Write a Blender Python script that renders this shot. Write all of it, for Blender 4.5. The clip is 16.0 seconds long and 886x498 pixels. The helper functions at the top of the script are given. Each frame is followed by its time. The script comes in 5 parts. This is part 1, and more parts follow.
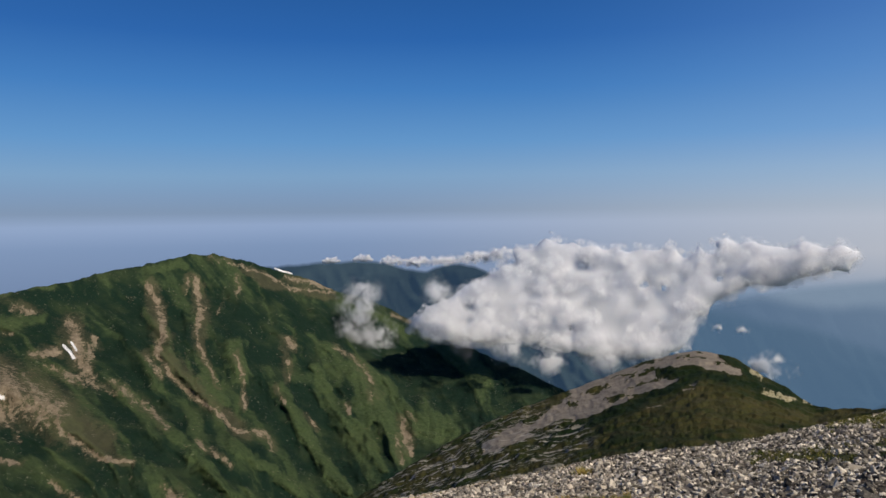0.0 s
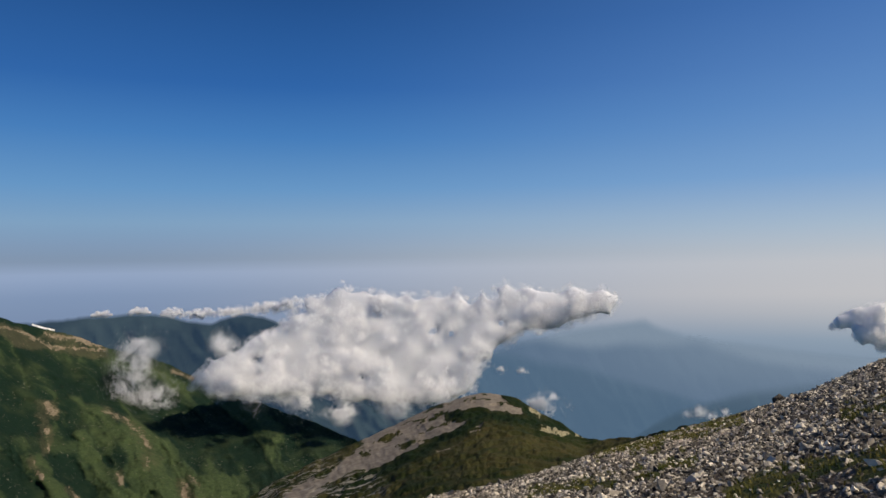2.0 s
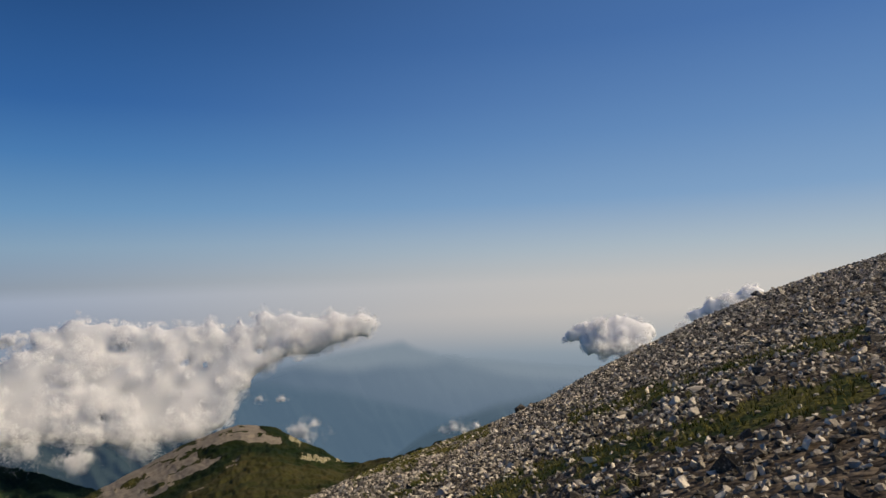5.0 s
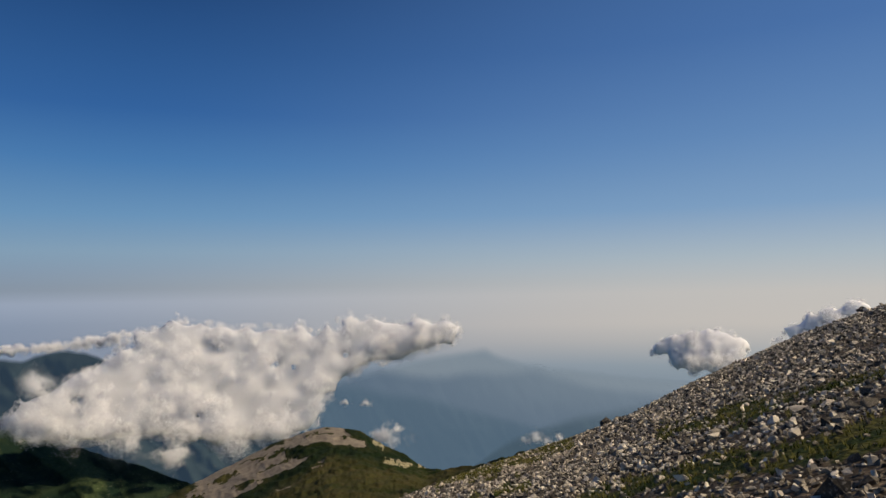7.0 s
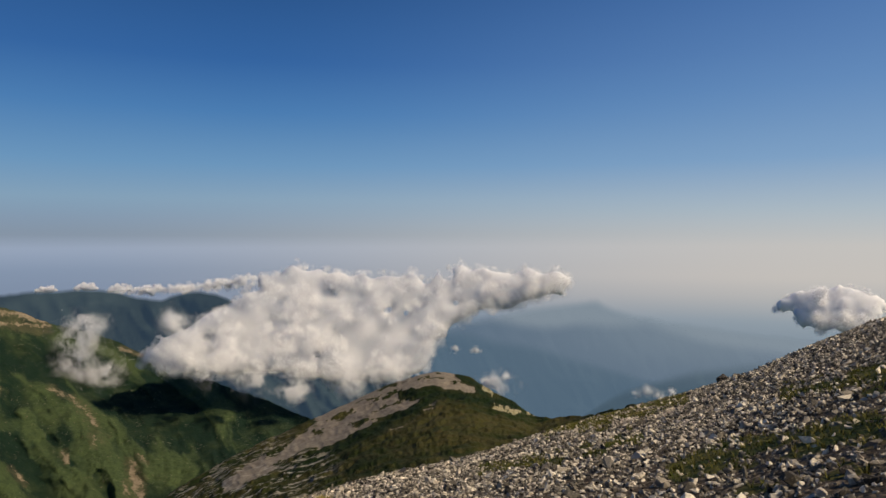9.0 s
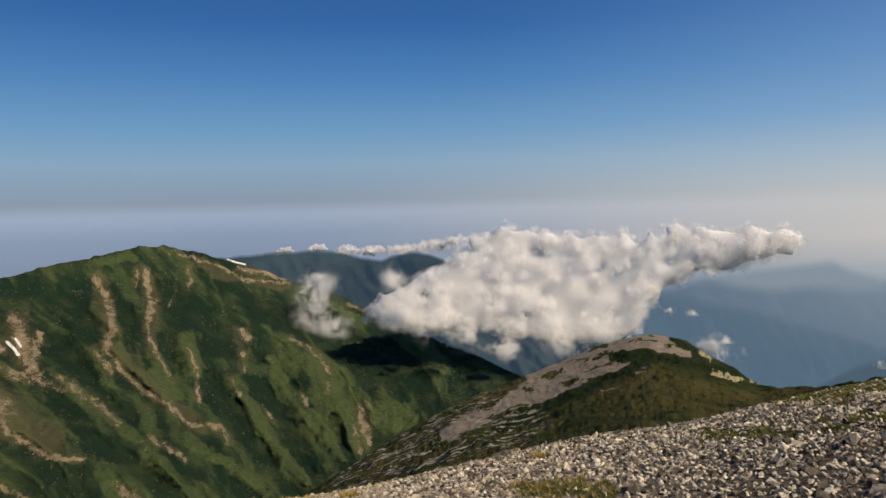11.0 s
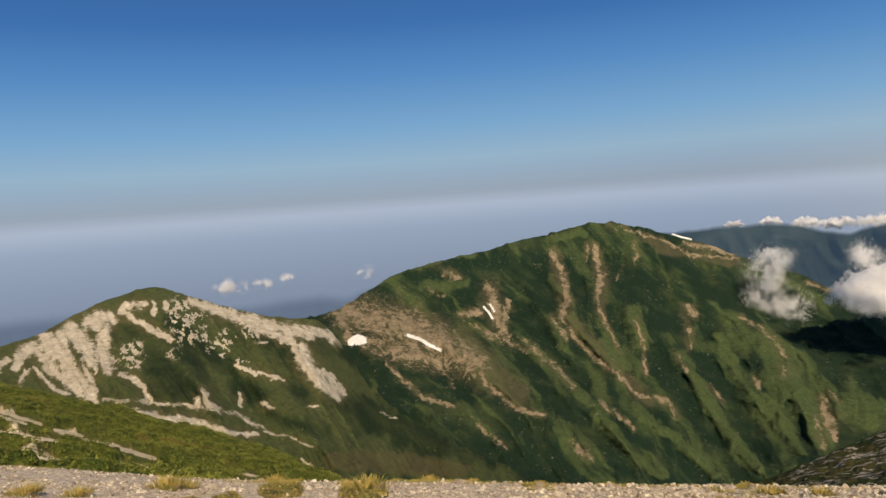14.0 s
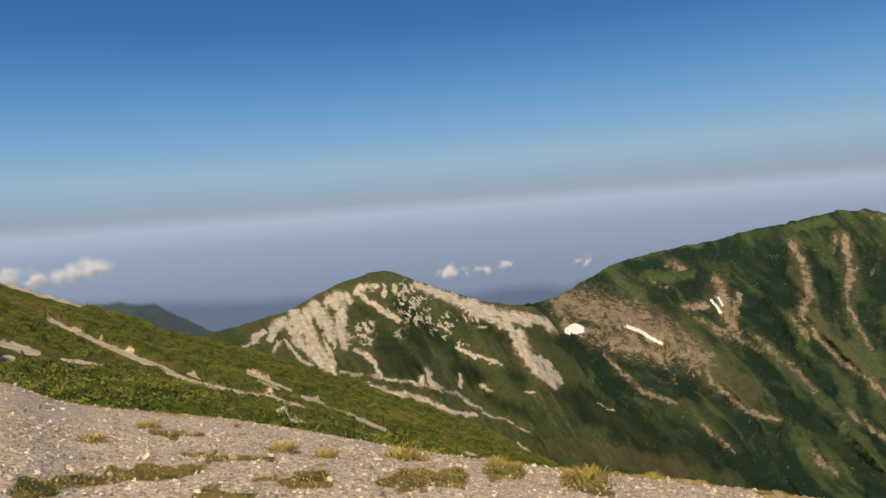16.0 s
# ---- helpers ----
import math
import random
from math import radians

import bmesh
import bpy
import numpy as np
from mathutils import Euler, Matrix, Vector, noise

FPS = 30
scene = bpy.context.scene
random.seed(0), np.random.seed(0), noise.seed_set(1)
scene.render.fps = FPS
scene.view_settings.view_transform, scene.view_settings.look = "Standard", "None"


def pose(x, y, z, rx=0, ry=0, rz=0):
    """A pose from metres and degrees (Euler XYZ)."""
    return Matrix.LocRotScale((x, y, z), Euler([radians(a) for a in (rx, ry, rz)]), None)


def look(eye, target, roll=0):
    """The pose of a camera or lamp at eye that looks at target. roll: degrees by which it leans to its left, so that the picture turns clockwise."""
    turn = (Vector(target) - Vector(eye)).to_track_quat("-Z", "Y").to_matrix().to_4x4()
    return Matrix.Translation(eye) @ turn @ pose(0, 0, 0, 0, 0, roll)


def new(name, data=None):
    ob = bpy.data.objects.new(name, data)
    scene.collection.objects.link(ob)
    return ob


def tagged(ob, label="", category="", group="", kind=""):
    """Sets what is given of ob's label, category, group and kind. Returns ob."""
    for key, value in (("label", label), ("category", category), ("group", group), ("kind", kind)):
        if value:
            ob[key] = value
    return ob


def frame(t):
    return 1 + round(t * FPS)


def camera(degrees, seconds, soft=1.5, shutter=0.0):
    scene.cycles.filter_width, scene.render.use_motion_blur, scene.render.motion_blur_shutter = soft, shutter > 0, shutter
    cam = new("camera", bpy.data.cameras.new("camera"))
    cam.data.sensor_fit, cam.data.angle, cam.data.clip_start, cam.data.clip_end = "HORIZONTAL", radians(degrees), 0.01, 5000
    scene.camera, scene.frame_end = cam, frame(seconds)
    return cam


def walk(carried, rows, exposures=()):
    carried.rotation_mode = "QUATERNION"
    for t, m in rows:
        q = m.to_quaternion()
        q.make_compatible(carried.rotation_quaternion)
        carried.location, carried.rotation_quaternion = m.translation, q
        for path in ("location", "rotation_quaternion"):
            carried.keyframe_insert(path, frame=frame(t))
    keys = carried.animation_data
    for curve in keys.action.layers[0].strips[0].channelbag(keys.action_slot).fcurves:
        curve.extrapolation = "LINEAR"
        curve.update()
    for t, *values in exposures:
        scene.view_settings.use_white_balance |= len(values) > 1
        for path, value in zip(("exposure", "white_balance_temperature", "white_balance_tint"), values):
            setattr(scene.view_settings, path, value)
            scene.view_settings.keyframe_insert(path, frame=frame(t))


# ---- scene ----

# ---------------------------------------------------------------- camera
# seconds, yaw, pitch, lean in degrees; the phone turns about the holder on a short arm
ROWS = [
    (0.00, -0.03, -2.23, 0.74),
    (0.50, -5.33, -1.08, 0.64),
    (1.00, -10.78, 0.14, 0.02),
    (1.50, -15.39, 1.10, 0.24),
    (2.00, -16.50, 1.40, 1.01),
    (2.50, -18.50, 1.31, 1.43),
    (3.00, -22.01, 1.70, 1.47),
    (3.50, -25.76, 1.86, 1.40),
    (4.00, -29.00, 1.97, 1.38),
    (4.20, -30.84, 2.12, 1.69),
    (4.70, -33.93, 2.49, 1.94),
    (5.25, -36.34, 3.15, 2.21),
    (5.80, -36.74, 3.72, 2.27),
    (6.30, -34.53, 3.86, 1.93),
    (6.50, -32.75, 4.12, 1.57),
    (7.00, -28.77, 3.66, 1.03),
    (7.50, -27.62, 2.79, 0.33),
    (8.00, -25.22, 1.88, -0.08),
    (8.50, -22.58, 0.63, 0.10),
    (8.70, -21.66, 0.29, 0.08),
    (9.40, -17.30, -1.05, 0.36),
    (10.10, -11.67, -2.04, 0.85),
    (10.80, -5.29, -2.90, 1.55),
    (11.00, -3.59, -3.22, 1.29),
    (11.50, 1.27, -3.77, 2.34),
    (12.00, 6.67, -4.34, 2.59),
    (12.50, 14.26, -4.55, 3.88),
    (13.00, 20.81, -4.26, 3.88),
    (13.50, 26.66, -3.85, 4.48),
    (14.00, 30.69, -3.59, 3.97),
    (14.50, 31.94, -3.69, 3.66),
    (15.00, 37.06, -3.73, 3.62),
    (15.50, 42.60, -3.70, 4.16),
    (16.00, 47.97, -3.29, 4.32),
]
ARM, EYE = 0.35, 1.6
cam = camera(63.2, 16.0, soft=1.5)


def arm(t, yaw, pitch, lean):
    a = radians(-yaw)
    return t, pose(ARM * math.sin(a) + 0.013, ARM * math.cos(a) - ARM + 0.017, EYE, 90 + pitch, lean, yaw)


# the clip's own exposure and white balance drift a little on the way
walk(cam, [arm(*row) for row in ROWS], [(0.0, -0.14, 6300, 10), (3.5, -0.15, 7000, 10), (6.5, -0.22, 7350, 10), (8.5, -0.17, 7350, 10), (11.0, -0.05, 7400, 10), (12.5, 0.10, 7700, 10), (16.0, 0.2, 7800, 10)])

# ---------------------------------------------------------------- world, sun
SUN_AZ, SUN_EL = 134.0, 43.0      # clockwise from the first view, above the level

world = bpy.data.worlds.new("sky")
scene.world = world
world.use_nodes = True
wt = world.node_tree
wt.nodes.clear()


wnode = wt.nodes.new
sky = wnode("ShaderNodeTexSky")
sky.sky_type, sky.sun_disc, sky.sun_elevation, sky.sun_rotation = "NISHITA", False, radians(SUN_EL), radians(SUN_AZ)
sky.altitude, sky.air_density, sky.dust_density, sky.ozone_density = 2200, 1.0, 0.6, 2.5
coord = wnode("ShaderNodeTexCoord")
sep = wnode("ShaderNodeSeparateXYZ")
wt.links.new(coord.outputs["Generated"], sep.inputs[0])


def tone(r, g, b):
    """Linear colour from display values."""
    return tuple(((c / 255 + 0.055) / 1.055) ** 2.4 for c in (r, g, b))


def sky_ramp(stops):
    """Sky colour over the sine of the height above the level, from -0.35 to 1."""
    n = wnode("ShaderNodeValToRGB")
    e = n.color_ramp.elements
    while len(e) > 1:
        e.remove(e[0])
    e[0].position, e[0].color = 1.0, (*tone(*stops[-1][1]), 1)
    for s, c in stops[:-1]:
        e.new((s + 0.35) / 1.35).color = (*tone(*c), 1)
    wt.links.new(span.outputs[0], n.inputs[0])
    return n.outputs[0]


span = wnode("ShaderNodeMapRange")
span.inputs[1].default_value, span.inputs[2].default_value = -0.35, 1.0
wt.links.new(sep.outputs[2], span.inputs[0])
# clear air away from the sun, with a thin grey haze layer on the level; warm bright haze towards it
away = sky_ramp([(-0.350, (70, 98, 130)), (-0.101, (111, 132, 167)), (-0.030, (121, 146, 185)), (-0.003, (140, 163, 201)), (0.015, (120, 142, 174)), (0.035, (122, 149, 184)), (0.063, (124, 161, 197)), (0.108, (98, 151, 202)), (0.177, (64, 126, 192)), (0.242, (38, 100, 173)), (0.391, (20, 70, 132)), (1.000, (10, 42, 92))])
sunward = sky_ramp([(-0.350, (70, 98, 130)), (-0.150, (112, 138, 164)), (-0.098, (147, 166, 186)), (-0.066, (187, 191, 199)), (-0.042, (203, 203, 207)), (-0.002, (198, 201, 208)), (0.045, (173, 193, 214)), (0.110, (127, 168, 216)), (0.199, (101, 147, 206)), (0.319, (74, 122, 190)), (1.000, (22, 68, 135))])
toward = wnode("ShaderNodeVectorMath")
toward.operation = "DOT_PRODUCT"
toward.inputs[1].default_value = (math.sin(radians(82)), math.cos(radians(82)), 0)
wt.links.new(coord.outputs["Generated"], toward.inputs[0])
side = wnode("ShaderNodeMapRange")
side.interpolation_type = "SMOOTHSTEP"
side.inputs[1].default_value, side.inputs[2].default_value = 0.18, 1.08
wt.links.new(toward.outputs["Value"], side.inputs[0])
low_side = wnode("ShaderNodeMapRange")
low_side.interpolation_type = "SMOOTHSTEP"
low_side.inputs[1].default_value, low_side.inputs[2].default_value = -0.08, 1.0
wt.links.new(toward.outputs["Value"], low_side.inputs[0])
height = wnode("ShaderNodeMapRange")
height.inputs[1].default_value, height.inputs[2].default_value = 0.03, 0.16
wt.links.new(sep.outputs[2], height.inputs[0])
warm = wnode("ShaderNodeMix")
for source, spot in ((height, 0), (low_side, 2), (side, 3)):
    wt.links.new(source.outputs[0], warm.inputs[spot])
blend = wnode("ShaderNodeMix")
blend.data_type = "RGBA"
wt.links.new(warm.outputs[0], blend.inputs[0])
wt.links.new(away, blend.inputs[6])
wt.links.new(sunward, blend.inputs[7])
bg_sky = wnode("ShaderNodeBackground")
bg_haze = wnode("ShaderNodeBackground")
bg_sky.inputs[1].default_value = 0.008
wt.links.new(sky.outputs[0], bg_sky.inputs[0])
wt.links.new(blend.outputs[2], bg_haze.inputs[0])
bg_haze.inputs[1].default_value = 0.95
both = wnode("ShaderNodeAddShader")
wt.links.new(bg_sky.outputs[0], both.inputs[0])
wt.links.new(bg_haze.outputs[0], both.inputs[1])
wout = wnode("ShaderNodeOutputWorld")
wt.links.new(both.outputs[0], wout.inputs[0])

sun = new("sun", bpy.data.lights.new("sun", "SUN"))
sun.data.energy, sun.data.angle, sun.data.color = 4.2, radians(0.53), (1.0, 0.885, 0.71)
sd = Vector((math.sin(radians(SUN_AZ)) * math.cos(radians(SUN_EL)), math.cos(radians(SUN_AZ)) * math.cos(radians(SUN_EL)), math.sin(radians(SUN_EL))))
sun.matrix_world = look(sd * 100, (0, 0, 0))

# ---------------------------------------------------------------- noise


def _hash(ix, iy, iz, seed):
    n = (ix.astype(np.int64) * 374761393 + iy.astype(np.int64) * 668265263 + iz.astype(np.int64) * 2147483647 + seed * 1274126177) & 0xFFFFFFFF
    n = ((n ^ (n >> 13)) * 1274126177) & 0xFFFFFFFF
    n = ((n ^ (n >> 16)) * 2246822519) & 0xFFFFFFFF
    return (n ^ (n >> 15)).astype(np.float64) / 4294967295.0


def vnoise(x, y, z=None, seed=0):
    """Smooth value noise, 0 to 1."""
    x, y = np.broadcast_arrays(np.asarray(x, float), np.asarray(y, float))
    z = np.zeros_like(x) if z is None else np.asarray(z, float)
    ix, iy, iz = np.floor(x), np.floor(y), np.floor(z)
    fx, fy, fz = x - ix, y - iy, z - iz
    fx, fy, fz = (f * f * f * (f * (f * 6 - 15) + 10) for f in (fx, fy, fz))
    out = 0
    for a in (0, 1):
        for b in (0, 1):
            for c in (0, 1):
                out = out + _hash(ix + a, iy + b, iz + c, seed) * (fx if a else 1 - fx) * (fy if b else 1 - fy) * (fz if c else 1 - fz)
    return out


def fbm(x, y, z=None, octaves=4, seed=0, gain=0.5):
    total, amp, norm = 0, 1.0, 0.0
    for k in range(octaves):
        f = 2.03 ** k
        total = total + amp * vnoise(np.asarray(x) * f + 17.3 * k, np.asarray(y) * f - 9.1 * k, None if z is None else np.asarray(z) * f + 5.7 * k, seed + k)
        norm += amp
        amp *= gain
    return total / norm


def ridged(x, y, octaves=3, seed=0):
    total, amp, norm = 0, 1.0, 0.0
    for k in range(octaves):
        f = 2.1 ** k
        total = total + amp * (1 - np.abs(2 * vnoise(x * f + 3.1 * k, y * f + 7.7 * k, seed=seed + k) - 1))
        norm += amp
        amp *= 0.5
    return total / norm


def smooth(lo, hi, x):
    t = np.clip((x - lo) / (hi - lo), 0, 1)
    return t * t * (3 - 2 * t)


def curve(az, pts, col):
    """A smooth curve over azimuth through a few control values (az, ...)."""
    xs, ys = np.array([p[0] for p in pts], float), np.array([p[col] for p in pts], float)
    d = np.diff(ys) / np.diff(xs)
    m = np.concatenate([[d[0]], np.where(d[:-1] * d[1:] > 0, 2 * d[:-1] * d[1:] / (d[:-1] + d[1:] + 1e-12), 0), [d[-1]]])
    az = np.clip(az, xs[0], xs[-1])
    k = np.clip(np.searchsorted(xs, az) - 1, 0, len(xs) - 2)
    h = xs[k + 1] - xs[k]
    t = (az - xs[k]) / h
    return ((2 * t ** 3 - 3 * t ** 2 + 1) * ys[k] + (t ** 3 - 2 * t ** 2 + t) * h * m[k] + (3 * t ** 2 - 2 * t ** 3) * ys[k + 1] + (t ** 3 - t ** 2) * h * m[k + 1])


def strokes(az, el, table, rag=0.5, scale=1.0, seed=0, patchy=0.0, taper=0.0):
    """How much of each brushed streak (a line of bearings and heights, its half width, its strength) lies at a bearing and height."""
    rag, scale = 0.78 * rag, 0.78 * scale
    a = az + rag * (fbm(az / scale, el / scale, octaves=4, seed=seed + 40) - 0.5) * 2
    e = el + rag * (fbm(az / scale, el / scale, octaves=4, seed=seed + 60) - 0.5) * 2
    out = np.zeros_like(az)
    for pts, width, strength in table:
        near = np.full_like(az, 99.0)
        lo_a, hi_a = min(p[0] for p in pts) - 4 * width - 2, max(p[0] for p in pts) + 4 * width + 2
        box = (az > lo_a) & (az < hi_a)
        if not box.any():
            continue
        pa, pe = a[box], e[box]
        best = np.full_like(pa, 99.0)
        for k, ((a0, e0), (a1, e1)) in enumerate(zip(pts[:-1], pts[1:])):
            ux, uy = a1 - a0, e1 - e0
            t = np.clip(((pa - a0) * ux + (pe - e0) * uy) / (ux * ux + uy * uy + 1e-9), 0, 1)
            along = (k + t) / (len(pts) - 1)
            thin = 1 - taper + taper * np.sin(np.pi * (0.15 + 0.85 * along))
            best = np.minimum(best, np.hypot(pa - a0 - t * ux, pe - e0 - t * uy) / thin)
        near[box] = best
        out = np.maximum(out, strength * np.clip(1.15 - near / (1.9 * width), 0, 1))
    return out * (1 - patchy + 2 * patchy * fbm(az / (0.9 * scale), el / (1.1 * scale), octaves=4, seed=seed + 80))


# ---------------------------------------------------------------- materials


class Mat:
    """A small builder of node materials."""

    def __init__(self, name):
        self.m = bpy.data.materials.new(name)
        self.m.use_nodes = True
        self.t = self.m.node_tree
        self.t.nodes.clear()
        self.out = self.t.nodes.new("ShaderNodeOutputMaterial")
        self.co = self.t.nodes.new("ShaderNodeTexCoord").outputs["Object"]

    def node(self, kind, *links, op=""):
        n = self.t.nodes.new(kind)
        if op:
            n.operation = op
        for i, v in links:
            self.put(n, i, v)
        return n

    def put(self, n, i, v):
        if isinstance(v, bpy.types.NodeSocket):
            self.t.links.new(v, n.inputs[i])
        elif isinstance(v, tuple) and len(v) == 3 and n.inputs[i].type == "RGBA":
            n.inputs[i].default_value = (*v, 1)
        else:
            n.inputs[i].default_value = v

    def attr(self, name):
        n = self.node("ShaderNodeAttribute")
        n.attribute_name = name
        return n.outputs["Fac"]

    def noise(self, scale, detail=4.0, rough=0.55, vec=None, distort=0.0):
        return self.node("ShaderNodeTexNoise", ("Vector", vec or self.co), ("Scale", scale), ("Detail", detail), ("Roughness", rough), ("Distortion", distort)).outputs["Fac"]

    def stretch(self, x, y, z):
        return self.node("ShaderNodeMapping", ("Vector", self.co), ("Scale", (x, y, z))).outputs[0]

    def math(self, op, a, b=0.0):
        return self.node("ShaderNodeMath", (0, a), (1, b), op=op).outputs[0]

    def step(self, lo, hi, x):
        n = self.node("ShaderNodeMapRange", (0, x), (1, lo), (2, hi))
        n.interpolation_type = "SMOOTHSTEP"
        return n.outputs[0]

    def mix(self, f, a, b):
        n = self.node("ShaderNodeMix")
        n.data_type = "RGBA"
        for s, v in ((n.inputs[0], f), (n.inputs[6], a), (n.inputs[7], b)):
            if isinstance(v, bpy.types.NodeSocket):
                self.t.links.new(v, s)
            else:
                s.default_value = (*v, 1) if isinstance(v, tuple) else v
        return n.outputs[2]

    def bump(self, h, strength=0.5, distance=1.0):
        return self.node("ShaderNodeBump", ("Height", h), ("Strength", strength), ("Distance", distance)).outputs[0]

    def finish(self, color, rough=0.9, normal=None, spec=0.2):
        b = self.node("ShaderNodeBsdfPrincipled", ("Base Color", color), ("Roughness", rough), ("Specular IOR Level", spec))
        if normal:
            self.put(b, "Normal", normal)
        self.t.links.new(b.outputs[0], self.out.inputs[0])
        return self.m


def mountain_material(name, pine, grass, scree, scree_b, dry=(0.126, 0.110, 0.064), big=0.012, lo=0.28, hi=0.92, ragged=5.5, dirt=0.5):
    m = Mat(name)
    down = m.stretch(1.0, 1.0, 0.42)
    n_big, n_mid, n_fine = m.noise(big, 5), m.noise(big * 4, 6, 0.7, down), m.noise(big * 20, 5, 0.7)
    both_n = m.math("ADD", m.math("MULTIPLY", n_mid, 0.5), m.math("MULTIPLY", n_fine, 0.5))
    g = m.math("ADD", m.math("MULTIPLY", m.attr("grass"), 0.8), m.math("MULTIPLY", m.math("SUBTRACT", both_n, 0.5), 0.9))
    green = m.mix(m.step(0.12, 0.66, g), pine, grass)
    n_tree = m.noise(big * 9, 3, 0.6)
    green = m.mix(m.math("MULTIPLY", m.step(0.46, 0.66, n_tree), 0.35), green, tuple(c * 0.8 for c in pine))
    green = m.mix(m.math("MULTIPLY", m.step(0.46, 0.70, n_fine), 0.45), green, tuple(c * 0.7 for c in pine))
    green = m.mix(m.math("MULTIPLY", m.step(0.45, 0.75, n_big), 0.4), green, (grass[0] * 1.12, grass[1] * 1.0, grass[2] * 1.0))
    bare = m.mix(m.step(0.35, 0.65, n_mid), scree, scree_b)
    bare = m.mix(m.math("MULTIPLY", m.step(0.45, 0.66, n_fine), dirt), bare, tuple(c * 0.55 for c in scree))
    green = m.mix(m.math("MULTIPLY", m.step(0.25, 0.8, m.math("ADD", m.attr("dry"), m.math("MULTIPLY", m.math("SUBTRACT", both_n, 0.5), 2.0))), 0.5), green, dry)
    grain = m.noise(big * 13, 4, 0.75, down)
    rough_n = m.math("ADD", m.math("MULTIPLY", n_mid, 0.3), m.math("ADD", m.math("MULTIPLY", n_fine, 0.3), m.math("MULTIPLY", grain, 0.4)))
    s = m.math("ADD", m.math("MULTIPLY", m.attr("scree"), 1.1), m.math("MULTIPLY", m.math("SUBTRACT", rough_n, 0.5), ragged))
    col = m.mix(m.math("MULTIPLY", m.step(lo, hi, s), 0.95), green, bare)
    thread = m.math("MULTIPLY", m.step(0.75, 1.1, s), m.step(0.52, 0.64, m.noise(big * 10, 5, 0.7)))
    col = m.mix(m.math("MULTIPLY", thread, 0.55), col, tuple(min(1.0, c * 1.55) for c in scree_b))
    spots = m.math("MULTIPLY", m.step(0.59, 0.68, m.noise(big * 11, 5, 0.7)), m.step(0.44, 0.58, m.noise(big * 1.7, 2)))
    col = m.mix(m.math("MULTIPLY", spots, 0.55), col, (0.26, 0.25, 0.17))
    h = m.math("ADD", m.math("MULTIPLY", n_mid, 1.0), m.math("MULTIPLY", n_fine, 0.5))
    return m.finish(col, 0.95, m.bump(h, 0.9, 9.0), 0.05)


PINE, GRASS = (0.014, 0.032, 0.020), (0.076, 0.108, 0.044)
MAT_MAIN = mountain_material("green_mountain", PINE, GRASS, (0.225, 0.178, 0.118), (0.345, 0.275, 0.188), lo=0.40, hi=0.86)
MAT_LEFT = mountain_material("scree_mountain", (0.026, 0.045, 0.022), (0.098, 0.120, 0.048), (0.58, 0.50, 0.38), (0.76, 0.68, 0.55), (0.15, 0.12, 0.06), 0.014, 0.28, 0.84, 3.2, 0.28)


def knoll_material():
    m = Mat("knoll_turf")
    n_big, n_mid, n_fine = m.noise(0.05, 5), m.noise(0.35, 5, 0.6), m.noise(2.2, 4, 0.6)
    turf = m.mix(m.step(0.40, 0.60, n_big), (0.022, 0.032, 0.010), (0.058, 0.056, 0.020))
    turf = m.mix(m.math("MULTIPLY", m.step(0.45, 0.66, n_mid), 0.55), turf, (0.080, 0.062, 0.027))
    turf = m.mix(m.attr("pine"), turf, (0.012, 0.022, 0.008))
    turf = m.mix(m.math("MULTIPLY", m.step(0.5, 0.66, n_fine), 0.5), turf, (0.012, 0.022, 0.008))
    bare = m.mix(m.step(0.35, 0.65, n_mid), (0.22, 0.185, 0.145), (0.28, 0.24, 0.19))
    bare = m.mix(m.math("MULTIPLY", m.step(0.5, 0.7, n_fine), 0.5), bare, (0.13, 0.105, 0.085))
    s = m.math("ADD", m.attr("scree"), m.math("MULTIPLY", m.math("SUBTRACT", n_mid, 0.5), 1.0))
    col = m.mix(m.step(0.30, 0.46, s), turf, bare)
    streak = m.math("MULTIPLY", m.attr("streak"), m.step(0.53, 0.60, m.noise(1.0, 4, 0.6, m.stretch(0.16, 0.55, 0.5))))
    col = m.mix(streak, col, (0.36, 0.33, 0.28))
    crag = m.math("ADD", m.attr("rock"), m.math("MULTIPLY", m.math("SUBTRACT", n_mid, 0.5), 1.2))
    col = m.mix(m.step(0.35, 0.6, crag), col, m.mix(m.step(0.4, 0.6, n_fine), (0.20, 0.17, 0.09), (0.44, 0.39, 0.25)))
    return m.finish(col, 0.95, m.bump(m.math("ADD", n_mid, m.math("MULTIPLY", n_fine, 0.5)), 0.7, 0.8), 0.05)


